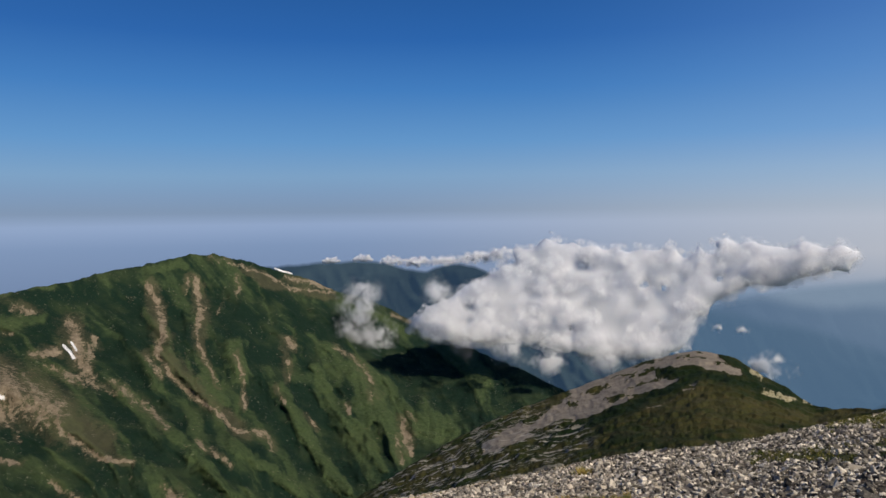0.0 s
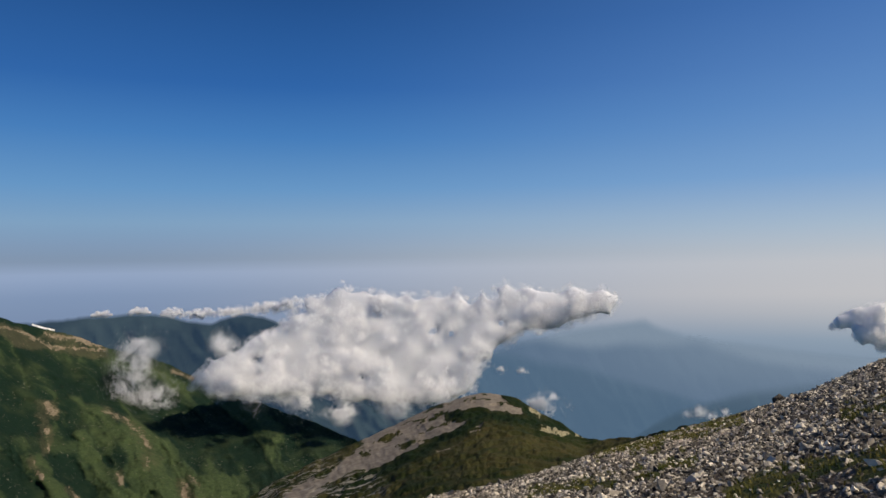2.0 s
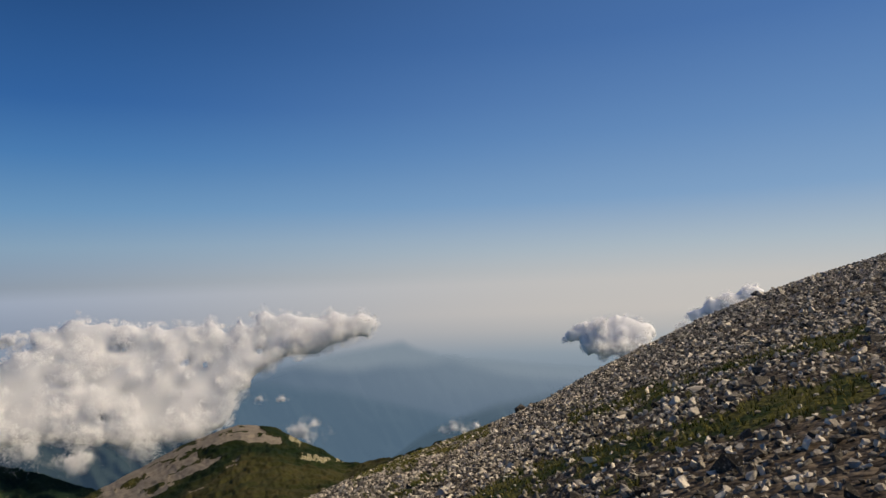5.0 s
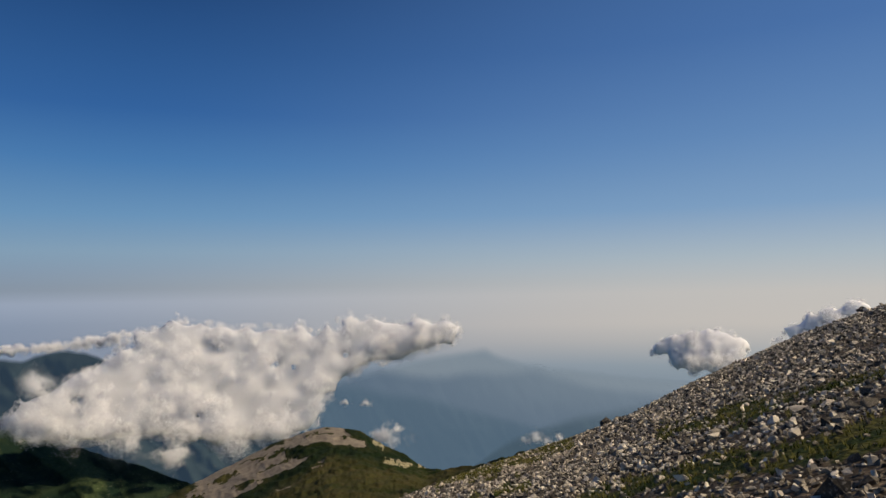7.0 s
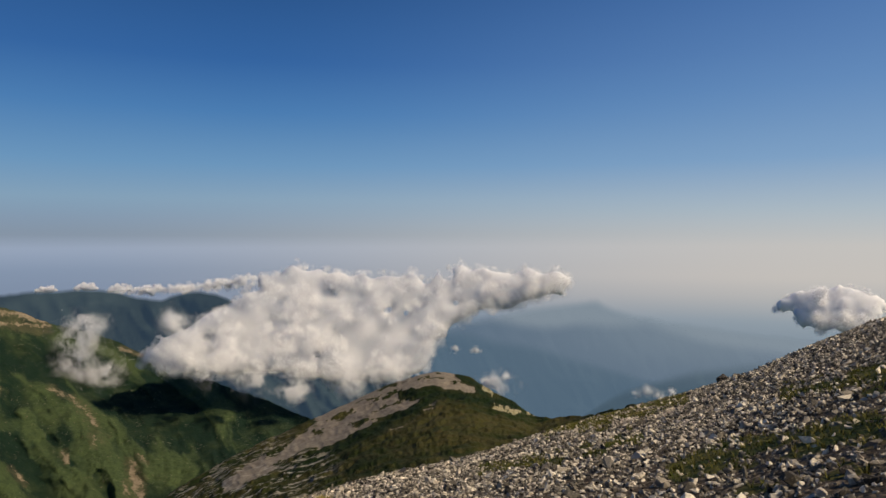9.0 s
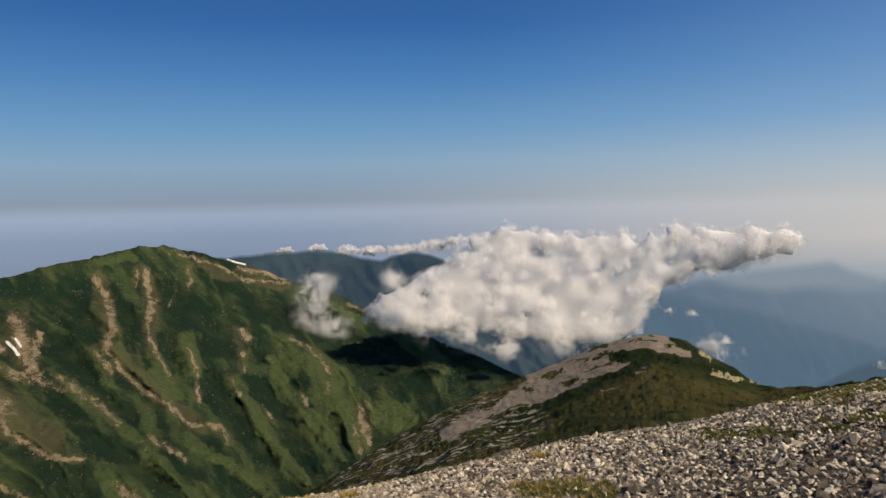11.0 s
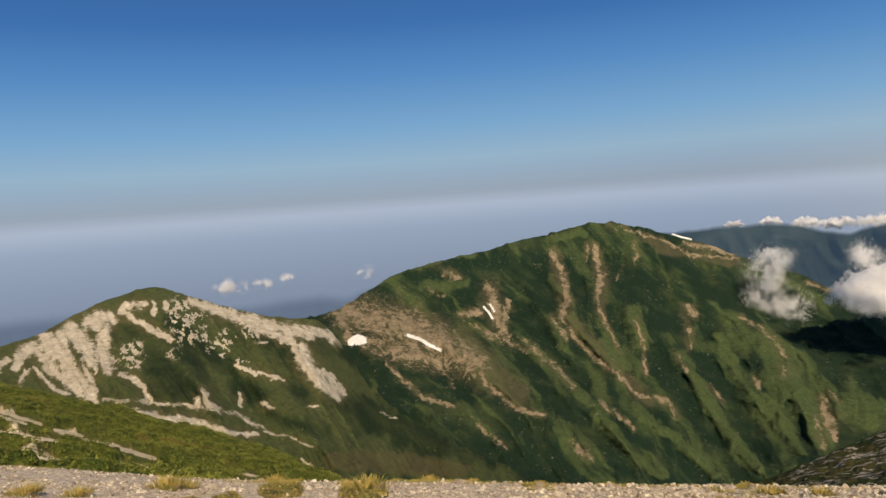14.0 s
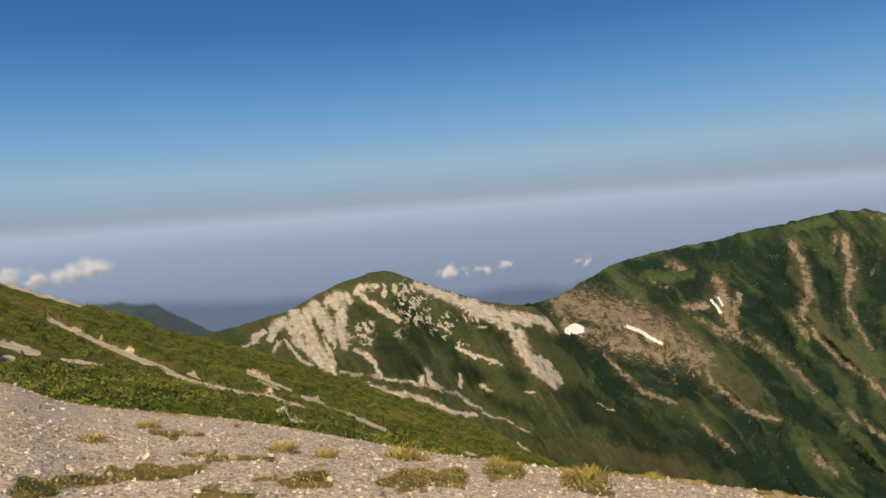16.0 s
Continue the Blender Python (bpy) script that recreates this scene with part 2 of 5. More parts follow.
def slope_material():
    m = Mat("dwarf_pine_slope")
    n_big, n_mid, n_fine = m.noise(0.06, 4), m.noise(0.5, 5, 0.65), m.noise(3.0, 4, 0.65)
    green = m.mix(m.attr("pine"), (0.135, 0.140, 0.036), (0.070, 0.095, 0.022))
    green = m.mix(m.math("MULTIPLY", m.step(0.44, 0.60, n_mid), 0.6), green, (0.15, 0.168, 0.036))
    green = m.mix(m.math("MULTIPLY", m.step(0.50, 0.64, n_fine), 0.6), green, (0.040, 0.058, 0.014))
    green = m.mix(m.math("MULTIPLY", m.step(0.54, 0.66, n_big), 0.6), green, (0.22, 0.16, 0.05))
    bare = m.mix(m.step(0.4, 0.6, n_mid), (0.64, 0.53, 0.36), (0.78, 0.67, 0.48))
    s = m.math("ADD", m.attr("scree"), m.math("MULTIPLY", m.math("SUBTRACT", n_mid, 0.5), 1.1))
    green = m.mix(m.math("MULTIPLY", m.step(0.16, 0.42, s), 0.5), green, (0.24, 0.18, 0.07))
    col = m.mix(m.step(0.42, 0.60, s), green, bare)
    return m.finish(col, 0.95, m.bump(m.math("ADD", n_mid, n_fine), 1.0, 0.5), 0.05)


def gravel_material():
    m = Mat("gravel")
    n_big, n_mid, n_fine = m.noise(0.25, 4), m.noise(2.0, 5, 0.65), m.noise(22.0, 3, 0.7)
    cells = m.node("ShaderNodeTexVoronoi", ("Vector", m.co), ("Scale", 15.0))
    tint = m.node("ShaderNodeSeparateColor", (0, cells.outputs["Color"])).outputs[0]
    pale = m.mix(m.step(0.35, 0.65, n_mid), (0.50, 0.415, 0.325), (0.67, 0.565, 0.455))
    pale = m.mix(m.math("MULTIPLY", m.step(0.55, 0.95, tint), 0.75), pale, (0.78, 0.66, 0.50))
    pale = m.mix(m.math("MULTIPLY", m.step(0.35, 0.05, tint), 0.65), pale, (0.22, 0.165, 0.11))
    # soil of the right side, darkened to carry the shade between its stones
    shaded_soil = m.mix(m.step(0.35, 0.65, n_mid), (0.035, 0.027, 0.020), (0.075, 0.058, 0.042))
    shaded_soil = m.mix(m.math("MULTIPLY", m.step(0.5, 0.95, tint), 0.6), shaded_soil, (0.26, 0.205, 0.15))
    col = m.mix(m.attr("pale"), shaded_soil, pale)
    col = m.mix(m.math("MULTIPLY", m.step(0.54, 0.66, m.math("SUBTRACT", 1.0, n_fine)), 0.4), col, (0.14, 0.11, 0.08))
    dry = m.mix(m.step(0.4, 0.6, n_mid), (0.085, 0.085, 0.022), (0.24, 0.18, 0.06))
    moss = m.mix(m.step(0.4, 0.6, n_mid), (0.026, 0.040, 0.009), (0.085, 0.080, 0.022))
    dry = m.mix(m.attr("pale"), moss, dry)
    t = m.math("ADD", m.attr("turf"), m.math("MULTIPLY", m.math("SUBTRACT", n_mid, 0.5), 1.2))
    col = m.mix(m.step(0.30, 0.55, t), col, dry)
    h = m.math("ADD", m.math("MULTIPLY", cells.outputs["Distance"], -1.2), m.math("MULTIPLY", n_fine, 0.4))
    return m.finish(col, 0.95, m.bump(h, 0.55, 0.04), 0.1)


def rock_material(name, dark, light):
    m = Mat(name)
    rnd = m.node("ShaderNodeNewGeometry").outputs["Random Per Island"]
    obr = m.node("ShaderNodeObjectInfo").outputs["Random"]
    r = m.math("FRACT", m.math("ADD", rnd, obr))
    ramp = m.node("ShaderNodeValToRGB", (0, r))
    e = ramp.color_ramp.elements
    e[0].color, e[1].color = (*dark, 1), (*light, 1)
    for p, k in ((0.30, 0.11), (0.56, 0.34), (0.78, 0.70)):
        e.new(p).color = (*(a + (b - a) * k for a, b in zip(dark, light)), 1)
    n, f = m.noise(6.0, 4, 0.6), m.noise(35.0, 3, 0.6)
    col = m.mix(m.math("MULTIPLY", m.step(0.5, 0.65, n), 0.5), ramp.outputs[0], (0.14, 0.125, 0.10))
    col = m.mix(m.math("MULTIPLY", m.step(0.55, 0.68, f), 0.35), col, (0.55, 0.50, 0.42))
    return m.finish(col, 0.9, m.bump(m.math("ADD", n, f), 0.5, 0.02), 0.2)


def plain_material(name, a, b, scale, rough=0.9):
    m = Mat(name)
    return m.finish(m.mix(m.step(0.35, 0.65, m.noise(scale, 4)), a, b), rough, m.bump(m.noise(scale * 4, 3), 0.3, 0.05), 0.1)


def leaf_material(name, dark, light):
    m = Mat(name)
    r = m.node("ShaderNodeNewGeometry").outputs["Random Per Island"]
    tone_n = m.math("ADD", m.math("MULTIPLY", r, 0.55), m.math("MULTIPLY", m.step(0.35, 0.65, m.noise(0.12, 4)), 0.45))
    return m.finish(m.mix(tone_n, dark, light), 0.8, None, 0.15)


def hazed_material(name, air, land, part, big=0.004):
    """Far land seen through kilometres of air: its haze painted as a glow, with the land faint in it and the crest
    faded out.
    """
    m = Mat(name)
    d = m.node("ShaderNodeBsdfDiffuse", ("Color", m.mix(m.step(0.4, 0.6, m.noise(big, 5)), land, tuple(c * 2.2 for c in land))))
    e = m.node("ShaderNodeEmission", ("Color", m.mix(m.attr("painted_haze"), air, (0.24, 0.32, 0.42))), ("Strength", 1.0))
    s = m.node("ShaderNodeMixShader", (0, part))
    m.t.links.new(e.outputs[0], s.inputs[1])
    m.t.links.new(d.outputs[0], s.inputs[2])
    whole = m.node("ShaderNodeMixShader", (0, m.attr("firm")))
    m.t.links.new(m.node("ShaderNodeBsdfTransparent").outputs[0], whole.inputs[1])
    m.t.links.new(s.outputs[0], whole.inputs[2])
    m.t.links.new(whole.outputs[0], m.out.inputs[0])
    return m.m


def cloud_material(name, core=False):
    m = Mat(name)
    if core:
        b = m.node("ShaderNodeBsdfPrincipled", ("Base Color", (0.745, 0.735, 0.76)), ("Roughness", 1.0), ("Specular IOR Level", 0.0), ("Subsurface Weight", 1.0), ("Subsurface Radius", (1.0, 1.0, 1.0)), ("Subsurface Scale", 200.0))
        m.t.links.new(b.outputs[0], m.out.inputs[0])
        return m.m
    b = m.node("ShaderNodeMixShader", (0, 0.5))
    m.t.links.new(m.node("ShaderNodeBsdfDiffuse", ("Color", (0.96, 0.955, 0.96))).outputs[0], b.inputs[1])
    m.t.links.new(m.node("ShaderNodeBsdfTranslucent", ("Color", (0.96, 0.955, 0.96))).outputs[0], b.inputs[2])
    m.t.links.new(b.outputs[0], m.out.inputs[0])
    return m.m


MAT_KNOLL, MAT_SLOPE, MAT_GRAVEL, MAT_ROCK = knoll_material(), slope_material(), gravel_material(), rock_material("weathered_rock", (0.028, 0.024, 0.019), (0.89, 0.79, 0.64))
MAT_PEBBLE = rock_material("pale_gravel_stone", (0.25, 0.20, 0.145), (0.76, 0.66, 0.53))
MAT_BOULDER = rock_material("dark_boulder", (0.05, 0.045, 0.04), (0.14, 0.125, 0.11))
MAT_NEEDLE = leaf_material("pine_needles", (0.060, 0.080, 0.015), (0.230, 0.240, 0.050))
MAT_SNOW = plain_material("old_snow", (0.80, 0.80, 0.80), (0.70, 0.68, 0.65), 0.1, 0.7)
MAT_TUFT = plain_material("dry_grass", (0.40, 0.29, 0.09), (0.16, 0.165, 0.045), 2.5)
MAT_TURF = plain_material("mossy_turf", (0.038, 0.055, 0.011), (0.165, 0.145, 0.040), 1.2)
MAT_VALLEY = plain_material("valley_forest", (0.012, 0.028, 0.012), (0.035, 0.055, 0.02), 0.01)
MAT_VAPOUR, MAT_CLOUD = cloud_material("cloud_vapour"), cloud_material("cloud_core", True)

# ---------------------------------------------------------------- terrain sheets


def grid_mesh(name, P, mat, attrs=None, wrap=False):
    """A mesh from an array of points (columns x rows x 3)."""
    na, nr = P.shape[:2]
    i = np.arange(na if wrap else na - 1)[:, None]
    j = np.arange(nr - 1)[None, :]
    k = (i + 1) % na
    quads = np.stack([i * nr + j, k * nr + j, k * nr + j + 1, i * nr + j + 1], -1).reshape(-1, 4)
    return raw_mesh(name, P.reshape(-1, 3), quads, mat, attrs)


def raw_mesh(name, verts, faces, mat, attrs=None, smooth_shade=True):
    verts, faces = np.ascontiguousarray(verts, np.float32), np.ascontiguousarray(faces, np.int32)
    me = bpy.data.meshes.new(name)
    n = faces.shape[1]
    me.vertices.add(len(verts))
    me.vertices.foreach_set("co", verts.ravel())
    me.loops.add(faces.size)
    me.loops.foreach_set("vertex_index", faces.ravel())
    me.polygons.add(len(faces))
    me.polygons.foreach_set("loop_start", np.arange(0, faces.size, n, dtype=np.int32))
    me.update(calc_edges=True)
    me.polygons.foreach_set("use_smooth", np.full(len(faces), smooth_shade))
    for key, v in (attrs or {}).items():
        me.attributes.new(key, "FLOAT", "POINT").data.foreach_set("value", np.ascontiguousarray(v, np.float32).ravel())
    me.materials.append(mat)
    me.validate()
    return new(name, me)


def place(az, el, r):
    """Points at a bearing and height in degrees seen from the standing place, at a level distance."""
    a = np.radians(az)
    return np.stack([r * np.sin(a), r * np.cos(a), EYE + r * np.tan(np.radians(el))], -1)


class Sheet:
    """Terrain between control curves; each ring gives bearing, distance and height angle."""

    def __init__(self, az0, az1, step, rings, rows):
        self.az = np.arange(az0, az1 + step / 2, step)
        rs = [curve(self.az, g, 1) for g in rings]
        es = [curve(self.az, g, 2) for g in rings]
        R, E, V = [], [], []
        for k, n in enumerate(rows):
            for j in range(n + (k == len(rows) - 1)):
                t = j / n
                R.append(rs[k] ** (1 - t) * rs[k + 1] ** t)
                E.append(es[k] * (1 - t) + es[k + 1] * t)
                V.append(np.full_like(self.az, k + t))
        self.r, self.el, self.v = (np.array(q).T for q in (R, E, V))
        self.A = np.repeat(self.az[:, None], self.r.shape[1], 1)
        self.attrs = {}
        # bearing and height, stretched for the grain of the relief
        self.a, self.e = self.A / 0.785, (self.el + 1.2) / 0.77

    def build(self, name, mat, lift=0.0):
        self.P = place(self.A, self.el, self.r)
        self.P[..., 2] += lift
        return grid_mesh(name, self.P, mat, self.attrs)

    def at(self, az, el):
        """The distance of the sheet at a bearing and height."""
        out = np.zeros_like(az)
        for k in range(len(az)):
            c = int(np.clip(round((az[k] - self.az[0]) / (self.az[1] - self.az[0])), 0, len(self.az) - 1))
            e, r, use = self.el[c], self.r[c], self.v[c] <= 1.0001
            out[k] = np.interp(el[k], np.maximum.accumulate(e[use]), r[use])
        return out


# streaks of bare ground and trails: line, half width, strength
MAIN_SCREE = [
    ([(-39.0, -8.09), (-36.3, -8.74), (-33.7, -9.82), (-31.0, -11.32), (-28.9, -12.76)], 1.12, 0.85), ([(-37.3, -10.44), (-33.8, -11.59), (-31.6, -12.61)], 0.77, 0.80),
    ([(-37.6, -7.98), (-34.5, -8.34)], 0.30, 0.70), ([(-39.1, -9.64), (-38.7, -10.33)], 0.43, 1.00),
    ([(-36.1, -12.30), (-34.8, -13.71), (-33.1, -15.13), (-30.9, -16.00)], 0.26, 0.85), ([(-28.9, -13.20), (-27.6, -14.99), (-25.9, -16.34), (-23.7, -17.03)], 0.30, 0.90),
    ([(-32.0, -12.58), (-30.8, -14.41)], 0.21, 0.60), ([(-36.8, -15.94), (-35.5, -16.60)], 0.26, 0.80),
    ([(-27.6, -6.83), (-27.2, -7.97), (-26.9, -9.77), (-26.2, -10.68)], 0.56, 1.00), ([(-30.0, -8.80), (-28.2, -8.81)], 0.39, 0.95),
    ([(-26.1, -8.03), (-26.4, -9.35)], 0.39, 0.80),
]
MAIN_SCREE_B = [
    ([(-22.3, -4.43), (-21.6, -6.46), (-21.4, -8.23), (-21.9, -9.53)], 0.43, 1.00), ([(-21.9, -9.53), (-21.1, -10.86), (-19.9, -12.19), (-18.7, -13.28), (-17.4, -14.34), (-16.2, -15.59)], 0.26, 0.95),
    ([(-22.6, -9.50), (-21.6, -11.29)], 0.30, 0.80), ([(-19.5, -3.91), (-19.8, -5.22)], 0.17, 0.80),
    ([(-19.1, -3.94), (-18.7, -6.14), (-19.1, -8.31)], 0.30, 0.95), ([(-19.1, -8.31), (-18.5, -10.06), (-17.5, -12.22)], 0.17, 0.90),
    ([(-16.1, -4.08), (-16.0, -5.38)], 0.30, 0.65), ([(-18.1, -2.45), (-17.3, -2.93)], 0.21, 0.60),
    ([(-16.4, -9.68), (-15.8, -11.81), (-15.7, -13.92)], 0.13, 0.80), ([(-15.8, -13.08), (-15.6, -14.13)], 0.21, 0.95),
    ([(-12.4, -8.89), (-11.8, -9.73)], 0.34, 0.95), ([(-12.3, -10.56), (-12.2, -12.23)], 0.13, 0.80),
]
MAIN_SCREE_C = [
    ([(-13.2, -12.65), (-12.6, -13.88)], 0.21, 0.85), ([(-11.0, -14.66), (-10.1, -16.04)], 0.11, 0.80),
    ([(-8.5, -9.73), (-6.5, -11.32), (-5.5, -12.87)], 0.26, 0.65), ([(-3.4, -15.46), (-3.1, -16.94), (-2.8, -18.03)], 0.39, 1.00),
    # streak from (-4.2, -7.31): tan ridge strip, with its sunlight painted in as bare ground
    ([(-4.0, -16.63), (-3.5, -18.84)], 0.21, 0.70), ([(-4.2, -7.31), (-2.2, -8.09), (-0.2, -9.40)], 0.17, 0.85),
    ([(-16.9, -2.74), (-14.0, -3.96), (-12.1, -5.10), (-8.6, -5.42)], 0.15, 0.90), ([(-12.4, -4.24), (-10.5, -4.73), (-8.8, -5.12)], 0.21, 1.00),
    ([(-21.6, -19.14), (-20.3, -20.15)], 0.60, 0.65), ([(-19.2, -16.02), (-17.6, -17.26), (-16.8, -18.07)], 0.26, 0.75),
    ([(-16.2, -15.59), (-14.1, -15.97), (-13.6, -17.17)], 0.34, 0.70), ([(-30.9, -5.52), (-29.8, -6.04)], 0.34, 0.85),
]
MAIN_SCREE_D = [
    ([(-29.2, -17.50), (-27.0, -19.26)], 0.30, 0.65), ([(-25.1, -11.17), (-23.0, -12.98), (-21.3, -14.74)], 0.39, 0.60),
    ([(-29.1, -9.65), (-26.5, -11.11), (-24.7, -12.06)], 0.43, 0.65), ([(-32.5, -6.54), (-31.2, -7.30)], 0.21, 0.55),
    ([(-7.9, -14.15), (-7.6, -14.93)], 0.21, 0.80), ([(-6.0, -13.48), (-5.7, -14.05)], 0.21, 0.70),
    ([(-17.0, -5.77), (-17.5, -6.62)], 0.21, 0.50), ([(-3.0, -14.86), (-2.4, -15.75)], 0.13, 0.80),
]
MAIN_DRY = [
    ([(-39.0, -8.09), (-35.4, -9.03), (-31.9, -10.60), (-28.9, -12.76), (-25.8, -15.49)], 1.46, 1.00), ([(-41.1, -19.04), (-37.1, -19.59), (-33.5, -20.20), (-30.3, -20.79)], 0.56, 1.30),
    ([(-27.6, -6.83), (-26.7, -10.22)], 0.95, 0.80), ([(-22.1, -4.66), (-21.5, -9.54), (-18.6, -13.07), (-15.4, -15.99)], 0.60, 0.80),
    ([(-18.7, -4.83), (-18.9, -9.62)], 0.52, 0.70), ([(-15.7, -3.66), (-12.1, -5.10), (-8.6, -5.83)], 0.34, 0.80),
    ([(-32.4, -4.52), (-29.3, -6.06)], 0.60, 0.50), ([(-12.6, -8.88), (-12.4, -12.23)], 0.39, 0.60),
    ([(-6.9, -11.33), (-5.1, -13.64)], 0.60, 0.50), ([(-3.4, -15.84), (-3.1, -18.06)], 0.60, 0.70),
]
MAIN_GRASS = [
    ([(-19.7, -17.27), (-17.2, -19.29), (-14.8, -21.20)], 0.43, 1.00), ([(-16.7, -16.42), (-12.3, -19.90), (-11.1, -20.99)], 0.34, 0.90),
    ([(-12.8, -13.06), (-11.7, -15.09), (-10.2, -17.82), (-8.0, -20.37)], 0.39, 1.00), ([(-10.3, -11.38), (-8.9, -13.79), (-6.7, -16.83), (-4.9, -18.97)], 0.39, 1.00),
    ([(-6.5, -11.72), (-5.2, -14.42), (-3.8, -17.38)], 0.95, 1.00), ([(-4.7, -12.06), (-3.0, -15.05), (-1.7, -16.44)], 0.34, 0.90),
    ([(-1.6, -14.20), (-1.0, -15.64)], 0.52, 0.90), ([(-16.3, -9.25), (-16.0, -11.39)], 0.64, 1.00),
    ([(-21.1, -9.56), (-18.6, -12.21), (-17.4, -13.50)], 0.52, 0.90), ([(-13.9, -11.40), (-13.2, -13.06)], 0.56, 0.90),
    ([(-37.0, -17.84), (-37.5, -18.64)], 0.60, 1.00), ([(-36.1, -5.18), (-32.4, -4.52), (-28.8, -3.85)], 0.60, 0.70),
]
MAIN_GRASS_B = [
    ([(-32.5, -6.32), (-29.4, -6.51)], 0.60, 0.70), ([(-24.3, -12.07), (-20.5, -15.60)], 0.43, 0.80),
    ([(-40.1, -11.97), (-37.6, -13.93)], 0.60, 0.90), ([(-22.5, -3.31), (-19.9, -3.01)], 0.34, 0.60),
    ([(-8.2, -6.45), (-5.7, -7.30), (-2.9, -8.88)], 0.52, 0.60), ([(-10.1, -6.00), (-9.1, -9.73)], 0.52, 0.50),
]
MAIN_PINE = [
    ([(-23.5, -5.93), (-22.8, -8.62)], 0.52, 1.00), ([(-20.5, -6.95), (-20.2, -9.58), (-19.4, -10.91)], 0.39, 1.00),
    ([(-17.5, -6.19), (-14.3, -9.71), (-13.5, -11.40)], 0.95, 1.00), ([(-14.4, -12.24), (-12.5, -15.52), (-10.6, -18.63)], 0.52, 1.00),
    ([(-11.2, -13.04), (-10.5, -14.64), (-8.2, -17.71)], 0.47, 1.00), ([(-8.9, -13.39), (-6.7, -16.83)], 0.34, 0.90),
    ([(-5.6, -15.99), (-4.6, -18.57)], 0.34, 0.90), ([(-3.0, -11.99), (-1.6, -14.20)], 0.86, 0.90),
    ([(-32.0, -12.58), (-30.3, -14.43)], 0.77, 1.00), ([(-25.0, -8.52), (-22.9, -11.25)], 0.56, 0.90),
    ([(-40.4, -15.83), (-34.2, -17.63), (-27.9, -19.64), (-23.5, -20.97)], 0.95, 0.90), ([(-23.0, -12.98), (-20.5, -14.75)], 0.39, 0.90),
    ([(-25.2, -12.91), (-23.2, -15.56), (-18.9, -18.92)], 0.52, 0.90),
]
MAIN_PINE_B = [
    ([(-39.2, -11.17), (-36.7, -14.01), (-34.1, -16.36)], 0.52, 0.90), ([(-27.9, -4.80), (-24.4, -5.88)], 0.60, 0.60),
    ([(-11.0, -7.23), (-9.1, -8.50)], 0.77, 0.90), ([(-4.7, -10.88), (-1.9, -11.94)], 0.77, 0.90),
    ([(-18.0, -18.09), (-15.6, -20.44)], 0.34, 0.80), ([(-27.6, -14.99), (-25.1, -18.05)], 0.43, 0.80),
]
LEFT_SCREE = [
    ([(-57.5, -6.61), (-56.2, -6.57)], 0.56, 1.00), ([(-56.5, -7.15), (-56.9, -8.73), (-56.6, -10.19)], 0.39, 1.00),
    ([(-58.7, -6.87), (-58.0, -8.17), (-57.6, -9.45)], 0.52, 1.00), ([(-60.3, -7.45), (-59.6, -8.75), (-58.8, -10.47), (-58.0, -11.80)], 0.56, 1.00),
    ([(-61.1, -7.74), (-60.3, -9.43), (-59.4, -10.58), (-58.5, -11.51)], 0.30, 0.95), ([(-62.0, -8.38), (-61.2, -7.71)], 0.39, 0.90),
    ([(-62.4, -9.10), (-61.8, -8.41)], 0.26, 0.90), ([(-62.1, -10.11), (-61.6, -9.43)], 0.21, 0.90),
    ([(-63.7, -8.87), (-62.7, -8.47)], 0.21, 0.90), ([(-64.5, -9.51), (-63.4, -9.12)], 0.17, 0.80),
    ([(-61.2, -9.29), (-60.8, -10.15), (-60.1, -11.04), (-59.4, -11.47)], 0.13, 0.95), ([(-55.4, -6.04), (-54.9, -6.52), (-53.8, -7.48), (-52.1, -8.61)], 0.21, 1.10),
]
LEFT_SCREE_B = [
    ([(-55.2, -5.86), (-53.8, -5.80)], 0.26, 0.95), ([(-53.1, -5.89), (-53.3, -6.70)], 0.17, 0.90),
    ([(-52.3, -5.97), (-52.4, -6.38)], 0.21, 1.00), ([(-50.6, -5.93), (-48.9, -6.75), (-47.2, -7.56), (-45.2, -8.86), (-43.3, -9.92), (-42.8, -11.28)], 0.34, 1.00),
    ([(-47.2, -7.56), (-44.3, -8.72), (-40.9, -9.49)], 0.47, 1.00), ([(-42.7, -10.41), (-42.4, -11.76), (-41.4, -13.16), (-40.1, -14.36)], 0.47, 1.10),
    ([(-41.1, -12.32), (-40.5, -13.03), (-39.6, -14.19)], 0.21, 0.95), ([(-40.2, -9.54), (-39.1, -10.30)], 0.56, 0.90),
    ([(-55.8, -10.73), (-54.9, -11.07), (-54.4, -11.96), (-54.0, -12.84)], 0.17, 1.00), ([(-47.7, -11.17), (-46.3, -11.85), (-44.2, -12.65)], 0.13, 1.00),
    ([(-50.8, -13.10), (-50.5, -13.77)], 0.21, 1.00),
]
LEFT_SCREE_C = [
    ([(-50.2, -12.56), (-50.0, -13.62), (-49.2, -14.03)], 0.21, 1.00), ([(-47.5, -13.33), (-47.6, -14.17)], 0.17, 1.00),
    ([(-46.1, -14.14), (-45.2, -14.67)], 0.17, 0.80), ([(-42.6, -14.96), (-41.7, -14.93)], 0.13, 0.80),
    ([(-46.1, -9.63), (-45.3, -9.72)], 0.13, 0.60), ([(-57.1, -8.29), (-57.5, -10.27)], 0.17, 0.80),
    ([(-59.4, -7.17), (-59.1, -8.02)], 0.34, 0.90), ([(-58.2, -9.76), (-57.6, -11.46)], 0.26, 0.80),
]
